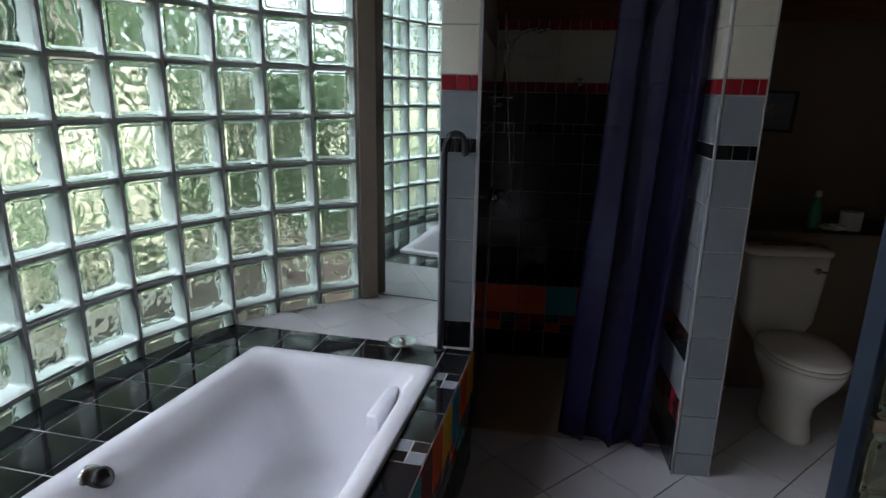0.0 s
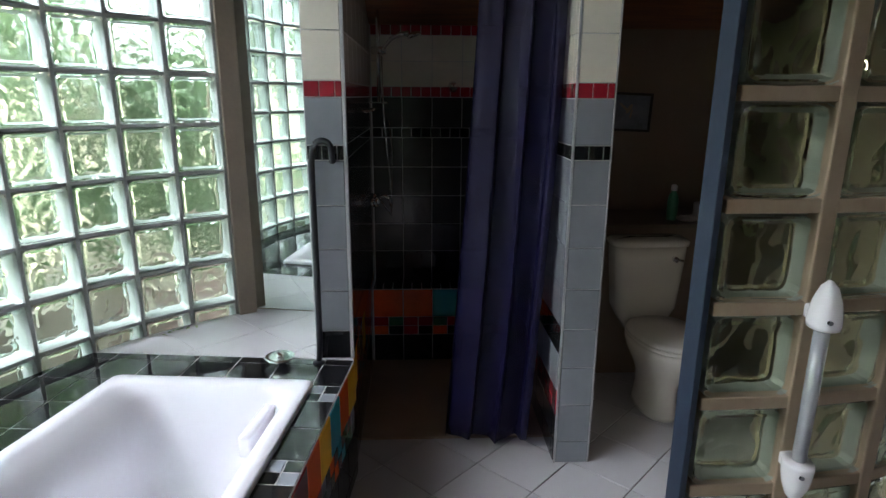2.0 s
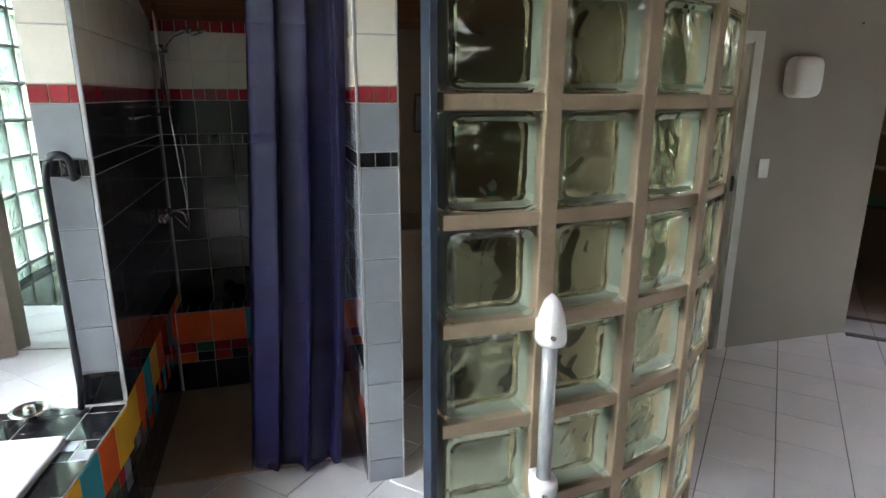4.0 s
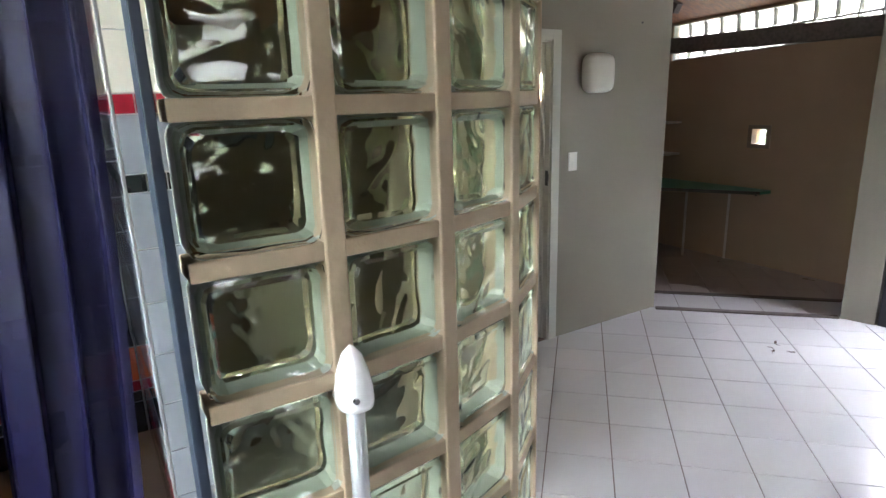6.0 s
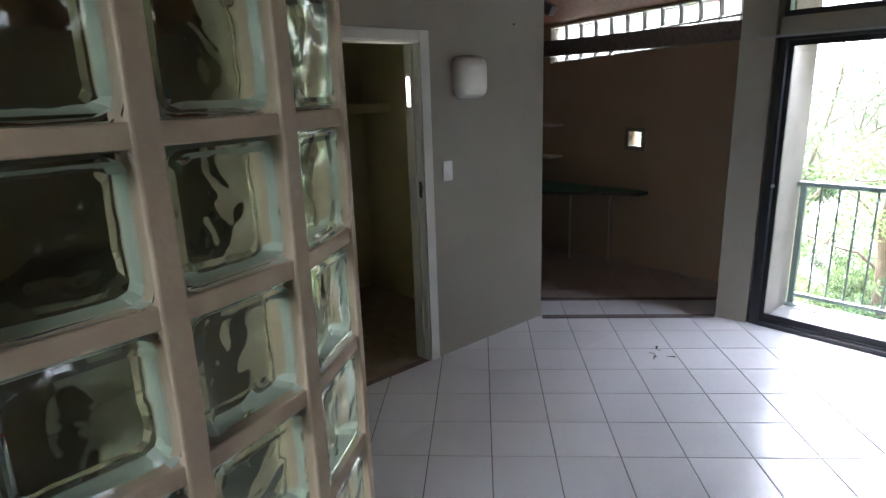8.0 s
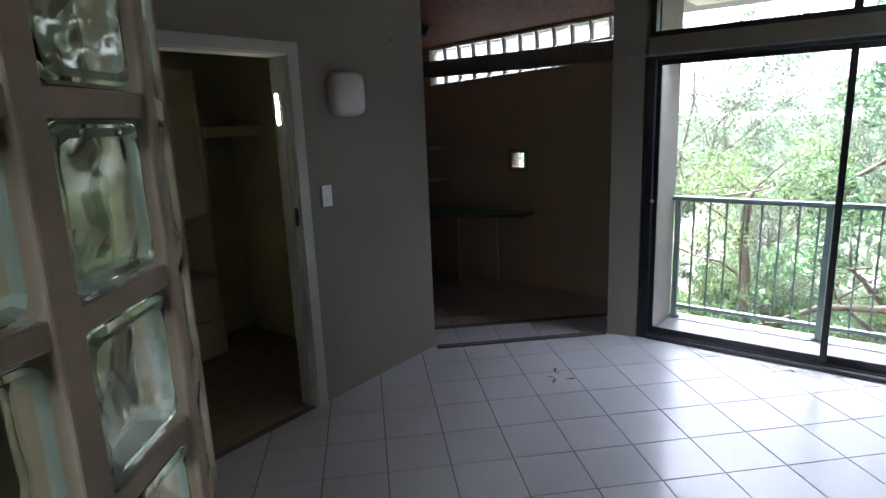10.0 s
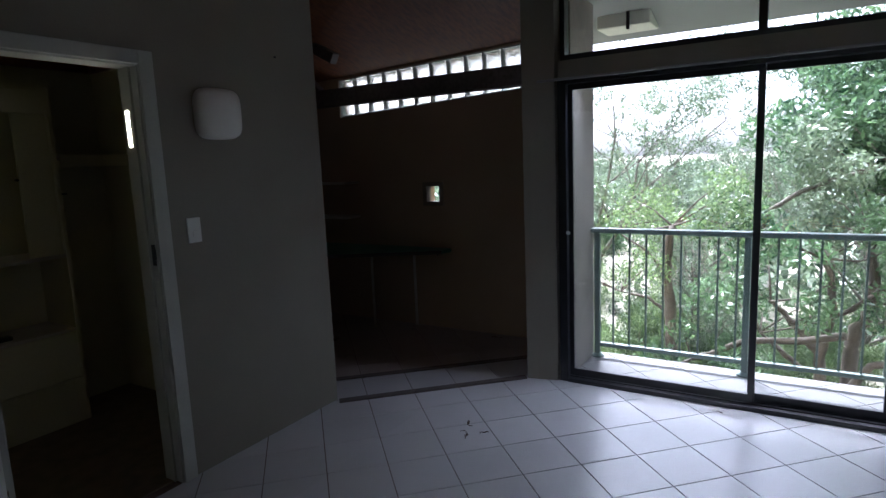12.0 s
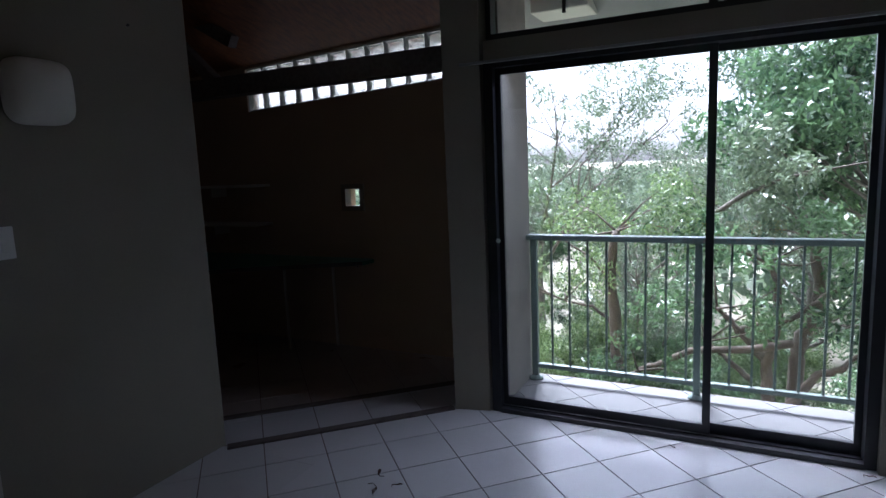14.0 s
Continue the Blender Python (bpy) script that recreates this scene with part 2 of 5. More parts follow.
def structure(name, bm, mat, label="", smooth=False):
    ob = part(name, bm, mat, smooth=smooth)
    return tagged(ob, label or name.replace("_", " "), "structure", kind="structure")


def add_tube(bm, points, radii, sides=12, caps=True):
    """A round tube along points."""
    rings = []
    pts = [Vector(p) for p in points]
    radii = radii if isinstance(radii, (list, tuple)) else [radii] * len(pts)
    up = Vector((0.13, 0.21, 0.97)).normalized()
    for i, p in enumerate(pts):
        d = (pts[min(i + 1, len(pts) - 1)] - pts[max(i - 1, 0)]).normalized()
        a = d.cross(up if abs(d.dot(up)) < 0.95 else Vector((1, 0, 0))).normalized()
        b = d.cross(a)
        rings.append([bm.verts.new(p + radii[i] * (math.cos(k * 2 * math.pi / sides) * a + math.sin(k * 2 * math.pi / sides) * b)) for k in range(sides)])
    for r, s in zip(rings, rings[1:]):
        for k in range(sides):
            bm.faces.new((r[k], r[(k + 1) % sides], s[(k + 1) % sides], s[k]))
    if caps:
        bm.faces.new(rings[0][::-1])
        bm.faces.new(rings[-1])
    return bm


def add_lathe(bm, profile, sides=32, centre=(0, 0, 0), sx=1.0, sy=1.0, m=None):
    """Turns (radius, height) pairs about the upright axis."""
    m = m or Matrix()
    rings = []
    for r, z in profile:
        if r < 1e-5:
            rings.append([bm.verts.new(m @ Vector((centre[0], centre[1], centre[2] + z)))])
        else:
            rings.append([bm.verts.new(m @ Vector((centre[0] + sx * r * math.cos(k * 2 * math.pi / sides), centre[1] + sy * r * math.sin(k * 2 * math.pi / sides), centre[2] + z))) for k in range(sides)])
    for r, s in zip(rings, rings[1:]):
        for k in range(sides):
            q = [r[k % len(r)], r[(k + 1) % len(r)], s[(k + 1) % len(s)], s[k % len(s)]]
            q = [v for i, v in enumerate(q) if v not in q[:i]]
            if len(q) > 2:
                bm.faces.new(q)
    bmesh.ops.recalc_face_normals(bm, faces=bm.faces)
    return bm


def add_loft(bm, loops, cap_first=False, cap_last=False, closed=True):
    rings = [[bm.verts.new(p) for p in loop] for loop in loops]
    n = len(rings[0])
    for r, s in zip(rings, rings[1:]):
        for k in range(n if closed else n - 1):
            bm.faces.new((r[k], r[(k + 1) % n], s[(k + 1) % n], s[k]))
    if cap_first:
        bm.faces.new(rings[0][::-1])
    if cap_last:
        bm.faces.new(rings[-1])
    return bm


PIECES = {}


def piece(parent, name, w, h, mat, m, depth=0.006, bevel=0.0015):
    """One tile, w by h, its face turned to local +z, with chamfered edges; alike tiles share a mesh."""
    key = (name, round(w, 4), round(h, 4), mat.name, depth)
    if key not in PIECES:
        me = bpy.data.meshes.new(name)
        a, b, c = w / 2, h / 2, bevel
        v = [(-a, -b, 0), (a, -b, 0), (a, b, 0), (-a, b, 0)]
        v += [(x, y, depth - c) for x, y, _ in v] + [(x - math.copysign(c, x), y - math.copysign(c, y), depth) for x, y, _ in v]
        f = [(8, 9, 10, 11)] + [(i + k, (i + 1) % 4 + k, (i + 1) % 4 + k + 4, i + k + 4) for k in (0, 4) for i in range(4)]
        me.from_pydata(v, [], f)
        me.materials.append(mat)
        PIECES[key] = me
    ob = new(name, PIECES[key])
    ob.parent = parent
    ob.matrix_basis = m
    return ob


def basis(origin, u, v):
    """A frame with local x along u, y along v, z out of the face."""
    u, v = Vector(u).normalized(), Vector(v).normalized()
    w = u.cross(v)
    m = Matrix((u, v, w)).transposed().to_4x4()
    m.translation = origin
    return m


def tile_rows(parent, face, width, rows, gap=0.004, start=0.0):
    """Tiles a face, given by basis(): rows of (z0, z1, tile width, materials in turn)."""
    for r, (z0, z1, tw, mats) in enumerate(rows):
        x, k = start, 0
        while x < width - 0.006:
            x1 = min(x + tw, width)
            w, h = x1 - x - gap, z1 - z0 - gap
            if w > 0.008:
                piece(parent, "tile", w, h, mats[k % len(mats)], face @ Matrix.Translation(((x + x1) / 2, (z0 + z1) / 2, 0)))
            x, k = x1, k + 1


# ---- plan ----
DECK = 0.556
ARC_C, ARC_R = Vector((0.124, 1.245)), 1.755
TOP = 3.0

# ---- structure: floor, walls, ceilings ----

def multi_box(boxes):
    bm = bmesh.new()
    for b in boxes:
        add_box(bm, *b)
    return bm


floor = structure("floor", multi_box([(-2.1, 5.5, -2.6, 5.4, -0.12, -0.004), (5.5, 6.4, 1.9, 5.4, -0.12, -0.004)]), GROUT_BROWN, "floor of pale square tiles laid diagonally with thin brown joints")
balcony_floor = structure("balcony_floor", box(5.5, 6.115, -1.4, 1.9, -0.11, -0.004), GROUT_BROWN, "balcony floor of pale square tiles")


def wall(name, x0, x1, y0, y1, z0, z1, mat=None, label=""):
    return structure(name, box(x0, x1, y0, y1, z0, z1), mat or WALL, label)


def prism(poly, z0, z1):
    bm = bmesh.new()
    add_loft(bm, [[(x, y, z0) for x, y in poly], [(x, y, z1) for x, y in poly]], True, True)
    bmesh.ops.recalc_face_normals(bm, faces=bm.faces)
    return bm


# wall with the closet door
structure("wall_closet", multi_box([(2.42, 2.59, 3.0, 3.12, -0.1, TOP), (3.328, 4.458, 3.0, 3.12, -0.1, TOP), (2.59, 3.328, 3.0, 3.12, 2.03, TOP)]), WALL, "grey-brown painted wall with a doorway")
structure("wall_return", box(4.30, 4.457, 3.12, 5.3, -0.1, TOP), WALL, "painted wall end beside the alcove")
# window wall: pier, wall under and above the sliding door
structure("wall_pier", prism([(5.34, 2.02), (5.39, 1.815), (5.56, 1.80), (5.56, 1.88), (6.2, 1.88), (6.2, 2.02)], -0.1, TOP), WALL, "painted pier beside the sliding door")
structure("wall_window", multi_box([(5.36, 5.56, -2.4, -0.08, -0.1, TOP), (5.44, 5.56, -0.08, 1.79, 2.72, TOP)]), WALL, "painted wall around the sliding door")
structure("wall_balcony", box(5.56, 6.06, 1.765, 1.878, -0.1, 2.6, 0.006), WALL_OUT, "rough rendered balcony side wall")
structure("wall_lintel", box(5.40, 5.54, -0.08, 1.795, 2.02, 2.132), WALL, "painted lintel over the sliding door")
structure("lintel_beam", multi_box([(5.41, 5.53, 2.02, 5.2, 2.015, 2.145)]), BEAM, "dark stained timber beam")
STRIP_SLOPE = -0.047


def strip_z(y, z):
    """Heights in the strip window, which falls a little towards the north."""
    return z + STRIP_SLOPE * (y - 2.4)


def yz_slab(bm, poly, x0, x1):
    add_loft(bm, [[(x0, y, z) for y, z in poly], [(x1, y, z) for y, z in poly]], True, True)


bm = bmesh.new()
for poly in ([(1.88, -0.1), (3.21, -0.1), (3.21, strip_z(3.21, 2.08)), (1.88, strip_z(1.88, 2.08))],
             [(3.355, -0.1), (4.32, -0.1), (4.32, strip_z(4.32, 2.08)), (3.355, strip_z(3.355, 2.08))],
             [(4.32, -0.1), (5.3, -0.1), (5.3, TOP), (4.32, TOP)],
             [(3.21, -0.1), (3.355, -0.1), (3.355, 1.16), (3.21, 1.16)],
             [(3.21, 1.32), (3.355, 1.32), (3.355, strip_z(3.355, 2.08)), (3.21, strip_z(3.21, 2.08))],
             [(1.88, strip_z(1.88, 2.436)), (4.32, strip_z(4.32, 2.436)), (4.32, TOP), (1.88, TOP)]):
    yz_slab(bm, poly, 6.2, 6.34)
bmesh.ops.recalc_face_normals(bm, faces=bm.faces)
structure("wall_alcove_east", bm, ALCOVE, "brown painted alcove wall with a small square window")
structure("wall_alcove_north", box(4.443, 6.34, 5.2, 5.34, -0.1, TOP), ALCOVE, "painted alcove end wall")
structure("wall_south", multi_box([(-2.1, 1.3, -2.6, -2.45, -0.1, TOP), (2.0, 5.5, -2.6, -2.45, -0.1, TOP), (1.3, 2.0, -2.6, -2.45, -0.1, 1.8), (1.3, 2.0, -2.6, -2.45, 2.3, TOP)]), WALL, "plain painted wall")
structure("wall_west", box(-2.1, -1.95, -2.5, 4.0, -0.1, DECK - 0.04), WALL, "low outer wall")
# bathroom
structure("wall_bath_north", box(-0.92, 2.33, 3.56, 3.7, -0.1, TOP), WALL_WC, "brown painted bathroom wall")
structure("wall_bath_east", prism([(1.74, 1.70), (1.80, 1.70), (1.92, 2.38), (2.41, 2.995), (2.42, 3.12), (2.33, 3.12), (2.33, 3.03), (1.85, 2.42)], -0.1, TOP), WALL_WC, "brown painted bathroom wall")
structure("ceiling", box(-1.75, 6.4, -2.7, 5.4, TOP, TOP + 0.12), CEILING, "brown varnished timber ceiling")
# closet
structure("wall_closet_east", multi_box([(4.0, 4.1, 3.12, 4.75, -0.1, TOP)]), CREAM, "cream closet wall")
structure("wall_closet_north", box(2.33, 4.1, 4.62, 4.74, -0.1, TOP), CREAM, "cream closet wall")
structure("wall_closet_west", box(2.33, 2.40, 3.12, 4.62, -0.1, TOP), CREAM, "cream closet wall")
structure("closet_ceiling", box(2.40, 4.0, 3.12, 4.62, 2.3, 2.34), CREAM, "cream closet ceiling")
structure("closet_floor", box(2.40, 4.0, 3.06, 4.62, -0.004, 0.004), CARPET, "brown carpet on the closet floor")

# ---- glass blocks ----
def block_mesh(name, w, h, d, edge=0.012, rim=None, r=0.014, glass=None):
    """A hollow pressed-glass block, faces along local y: glass shells and coated edges."""
    bm = bmesh.new()
    def loop(s, y, r=r):
        a, b = w / 2 - s, h / 2 - s
        pts = []
        for cx, cz, a0 in ((a - r, b - r, 0), (-a + r, b - r, 90), (-a + r, -b + r, 180), (a - r, -b + r, 270)):
            for k in range(3):
                t = radians(a0 + 45 * k)
                pts.append((cx + r * math.cos(t), y, cz + r * math.sin(t)))
        return pts
    def ring(loops, mats, cap=None):
        rs = [[bm.verts.new(p) for p in l] for l in loops]
        for (r, s), mi in zip(zip(rs, rs[1:]), mats):
            for k in range(len(r)):
                f = bm.faces.new((r[k], r[(k + 1) % len(r)], s[(k + 1) % len(r)], s[k]))
                f.material_index = mi
        return rs
    y = d / 2
    outer = ring([loop(edge + 0.010, -y + 0.005), loop(edge, -y), loop(0.003, -y + 0.002), loop(0.0, -y + 0.006), loop(0.0, y - 0.006), loop(0.003, y - 0.002), loop(edge, y), loop(edge + 0.010, y - 0.005)], (1, 1, 1, 2, 1, 1, 1))
    bm.faces.new(outer[0]).material_index = 0
    bm.faces.new(outer[-1][::-1]).material_index = 0
    bmesh.ops.recalc_face_normals(bm, faces=bm.faces)
    inner = ring([loop(0.009, -y + 0.014), loop(0.009, y - 0.014)], (2,))
    fs = [bm.faces.new(inner[0]), bm.faces.new(inner[-1][::-1])]
    for f in fs:
        f.material_index = 1
    cav = [f for r in inner for v in r for f in v.link_faces]
    bmesh.ops.recalc_face_normals(bm, faces=list(set(cav)))
    bmesh.ops.reverse_faces(bm, faces=list(set(cav)))
    me = bpy.data.meshes.new(name)
    bm.to_mesh(me)
    bm.free()
    for m in (glass or GLASS_BLOCK, glass or GLASS_RIM, rim or BLOCK_EDGE):
        me.materials.append(m)
    return me


def set_block(me, parent, m):
    ob = new("glass_block", me)
    ob.parent = parent
    ob.matrix_basis = m
    ob.visible_shadow = False
    return ob


# curved window wall of glass blocks beside the bath
W_PITCH, W_GAP, W_D = 0.2285, 0.015, 0.10
W_Z0 = 0.623 - W_PITCH
W_ROWS, W_COLS = 11, 20
DA = W_PITCH / ARC_R
A0 = 3.733 / ARC_R


def arc_frame(c, r, a, z):
    """A frame on an upright arc: local x along the arc, y outwards."""
    return Matrix(((-math.sin(a), math.cos(a), 0, c.x + r * math.cos(a)), (math.cos(a), math.sin(a), 0, c.y + r * math.sin(a)), (0, 0, 1, z), (0, 0, 0, 1)))


def mirrored(m):
    return m @ pose(0, 0, 0, 0, 0, 180)


bm = bmesh.new()
for c in range(W_COLS + 1):
    a = A0 + c * DA
    add_box(bm, -W_GAP / 2, W_GAP / 2, -W_D / 2 + 0.003, W_D / 2 - 0.003, W_Z0, W_Z0 + W_ROWS * W_PITCH, m=arc_frame(ARC_C, ARC_R + W_D / 2, a, 0))
for r in range(W_ROWS + 1):
    z = W_Z0 + r * W_PITCH
    for c in range(W_COLS):
        a = A0 + (c + 0.5) * DA
        add_box(bm, -W_PITCH / 2 + W_GAP / 2, W_PITCH / 2 - W_GAP / 2, -W_D / 2 + 0.004, W_D / 2 - 0.004, z - W_GAP / 2, z + W_GAP / 2, m=arc_frame(ARC_C, ARC_R + W_D / 2, a, 0))
glass_wall = structure("window_1", bm, MORTAR_GREY, "curved window wall of wavy clear glass blocks with dark grey joints")
W_BLOCK = block_mesh("glass_block", W_PITCH - W_GAP, W_PITCH - W_GAP, W_D)
for c in range(W_COLS):
    for r in range(W_ROWS):
        set_block(W_BLOCK, glass_wall, arc_frame(ARC_C, ARC_R + W_D / 2, A0 + (c + 0.5) * DA, W_Z0 + (r + 0.5) * W_PITCH))
arc_end = [ARC_C + (ARC_R + 0.04) * Vector((math.cos(a), math.sin(a))) for a in (A0 + W_COLS * DA,)][0]
structure("wall_beyond_window", prism([(arc_end.x - 0.05, arc_end.y), (arc_end.x + 0.05, arc_end.y), (arc_end.x + 0.05, -2.5), (arc_end.x - 0.05, -2.5)], -0.1, TOP), WALL, "plain painted wall")
# brown post at the end of the window wall
post = structure("window_post", box(-0.045, 0.045, -0.03, 0.09, -0.556, 2.4, 0.004), BROWN_POST, "brown painted timber post")
post.matrix_world = arc_frame(ARC_C, ARC_R, A0 - 0.028, DECK)

# mirror between the post and the pier, standing on the deck
MA, MB = Vector((-0.735, 2.815)), Vector((-0.21, 2.722))
md = (MB - MA).normalized()
mf = Matrix(((md.x, -md.y, 0, MA.x), (md.y, md.x, 0, MA.y), (0, 0, 1, DECK), (0, 0, 0, 1)))
mirror = thing("wall_mirror", (0, 0, 0), "tall frameless mirror standing on the tiled ledge beside the pier", "mirror")
mirror.matrix_world = mf
L = (MB - MA).length
part("glass", box(0, L, 0, 0.006, 0.004, 2.2), MIRROR, mirror)
structure("wall_mirror_back", prism([tuple(MA + Vector((-md.y, md.x)) * 0.01), tuple(MB + Vector((-md.y, md.x)) * 0.01), (-0.21, 3.56), (-0.9, 3.56), (-0.84, 2.9)], 0, TOP), WALL_WC, "wall behind the mirror")

# curved free-standing screen of glass blocks
S_PITCH, S_FACE = 0.234, 0.200
x, y = 0.761, 0.922
SCREEN = []
for ang in (1, 8, 19, 37, 58, 80):
    a = radians(ang)
    SCREEN.append((x + math.cos(a) * S_PITCH / 2, y + math.sin(a) * S_PITCH / 2, a))
    x, y = x + math.cos(a) * S_PITCH, y + math.sin(a) * S_PITCH
S_RISE = 0.224
S_Z = [1.684 - S_RISE * k for k in range(7, -5, -1)]
SD = 0.08
glass_screen = tagged(new("glass_screen"), "curved screen wall of wavy glass blocks with thick tan joints", "structure", kind="structure")
for k, (cx, cy, a) in enumerate(SCREEN):
    f = Matrix.Translation((cx, cy, 0)) @ pose(0, 0, 0, 0, 0, math.degrees(a))
    for z in S_Z:
        bm = bmesh.new()
        add_box(bm, -S_PITCH / 2 + 0.014, S_PITCH / 2 - 0.014, 0.004, SD - 0.004, z - 0.0155, z + 0.0155, 0.003, m=f)
        part("mortar_joint", bm, MORTAR_TAN, glass_screen)
    if k:
        pa = SCREEN[k - 1][2]
        mid = (a + pa) / 2
        jx, jy = cx - math.cos(a) * S_PITCH / 2, cy - math.sin(a) * S_PITCH / 2
        g = Matrix.Translation((jx, jy, 0)) @ pose(0, 0, 0, 0, 0, math.degrees(mid))
        bm = bmesh.new()
        add_box(bm, -0.019, 0.019, 0.001, SD - 0.002, S_Z[0] - 0.02, S_Z[-1] + 0.02, 0.004, m=g)
        part("mortar_joint", bm, MORTAR_TAN, glass_screen)
S_BLOCK = block_mesh("glass_block_screen", S_FACE, S_RISE - 0.029, SD - 0.006, rim=SCREEN_EDGE, r=0.02, glass=GLASS_SCREEN)
for cx, cy, a in SCREEN:
    for z0, z1 in zip(S_Z, S_Z[1:]):
        set_block(S_BLOCK, glass_screen, Matrix.Translation((cx, cy, (z0 + z1) / 2)) @ pose(0, 0, 0, 0, 0, math.degrees(a)) @ Matrix.Translation((0, SD / 2, 0)))
structure("screen_post", box(0.747, 0.762, 0.918, 0.985, 0, TOP, 0.002), BLUE_METAL, "blue-grey painted metal post at the end of the glass screen")

# ---- bath, deck and its tiles ----
DR = radians(-5.7)
DU, DV = Vector((math.cos(DR), math.sin(DR))), Vector((-math.sin(DR), math.cos(DR)))
DO = Vector((-0.135, 2.15))


def deck_xy(u, v):
    return DO + u * DU + v * DV


def clip(poly, p, n):
    """Keeps what of the polygon lies on the side of p that n points to."""
    out = []
    for i, a in enumerate(poly):
        b = poly[(i + 1) % len(poly)]
        da, db = (a - p).dot(n), (b - p).dot(n)
        if da >= 0:
            out.append(a)
        if (da >= 0) != (db >= 0):
            out.append(a + (b - a) * (da / (da - db)))
    return out


def area(poly):
    return 0.5 * sum(a.x * b.y - b.x * a.y for a, b in zip(poly, poly[1:] + poly[:1]))


def cut_piece(parent, name, poly, z, mat, depth=0.006, bevel=0.0015):
    """A flat tile cut to a polygon."""
    if len(poly) < 3 or abs(area(poly)) < 3e-4:
        return
    if area(poly) < 0:
        poly = poly[::-1]
    c = sum(poly, Vector((0, 0))) / len(poly)
    lo = [(p.x - c.x, p.y - c.y, 0) for p in poly]
    mid = [(x, y, depth - bevel) for x, y, _ in lo]
    hi = [(x * (1 - bevel / max(0.02, math.hypot(x, y))), y * (1 - bevel / max(0.02, math.hypot(x, y))), depth) for x, y, _ in lo]
    k = len(poly)
    f = [tuple(range(2 * k, 3 * k))] + [(i + o, (i + 1) % k + o, (i + 1) % k + o + k, i + o + k) for o in (0, k) for i in range(k)]
    me = bpy.data.meshes.new(name)
    me.from_pydata(lo + mid + hi, [], f)
    me.materials.append(mat)
    ob = new(name, me)
    ob.parent = parent
    ob.matrix_basis = Matrix.Translation((c.x, c.y, z))
    return ob


def arc_planes(r, a_from, a_to, step=4):
    out = []
    a = a_from
    while a < a_to:
        t = radians(a)
        n = Vector((-math.cos(t), -math.sin(t)))
        out.append((ARC_C - n * r, n))
        a += step
    return out


TUB = [deck_xy(-0.915, -0.25), deck_xy(-0.122, -0.243), deck_xy(-0.135, -1.98), deck_xy(-1.07, -1.98)]
arc_pts = lambda a0, a1, n: [ARC_C + (ARC_R - 0.001) * Vector((math.cos(radians(a0 + (a1 - a0) * i / n)), math.sin(radians(a0 + (a1 - a0) * i / n)))) for i in range(n + 1)]
E1, E2, E3 = deck_xy(0, -0.243), deck_xy(0, -1.98), deck_xy(0, -2.4)
N3 = deck_xy(-1.6, -2.4)
polyA = arc_pts(120, 150, 10) + [TUB[0], TUB[1], E1, DO, Vector((-0.18, 2.3)), MB, MA]
polyB = arc_pts(150, 215, 16) + [TUB[3], TUB[0]]
polyC = [TUB[1], E1, E2, TUB[2]]
polyD = arc_pts(215, 221, 2) + [E3, E2, TUB[3]]
bm = bmesh.new()
for pl in (polyA, polyB, polyC, polyD):
    if area(pl) < 0:
        pl = pl[::-1]
    lo = [bm.verts.new((p.x, p.y, 0.0)) for p in pl]
    hi = [bm.verts.new((p.x, p.y, DECK - 0.0025)) for p in pl]
    bm.faces.new(hi)
    bm.faces.new(lo[::-1])
    for i in range(len(pl)):
        bm.faces.new((lo[i], lo[(i + 1) % len(pl)], hi[(i + 1) % len(pl)], hi[i]))
deck = structure("bath_deck", bm, GROUT_PALE, "raised bath surround with glossy black tiles and a tiled side")


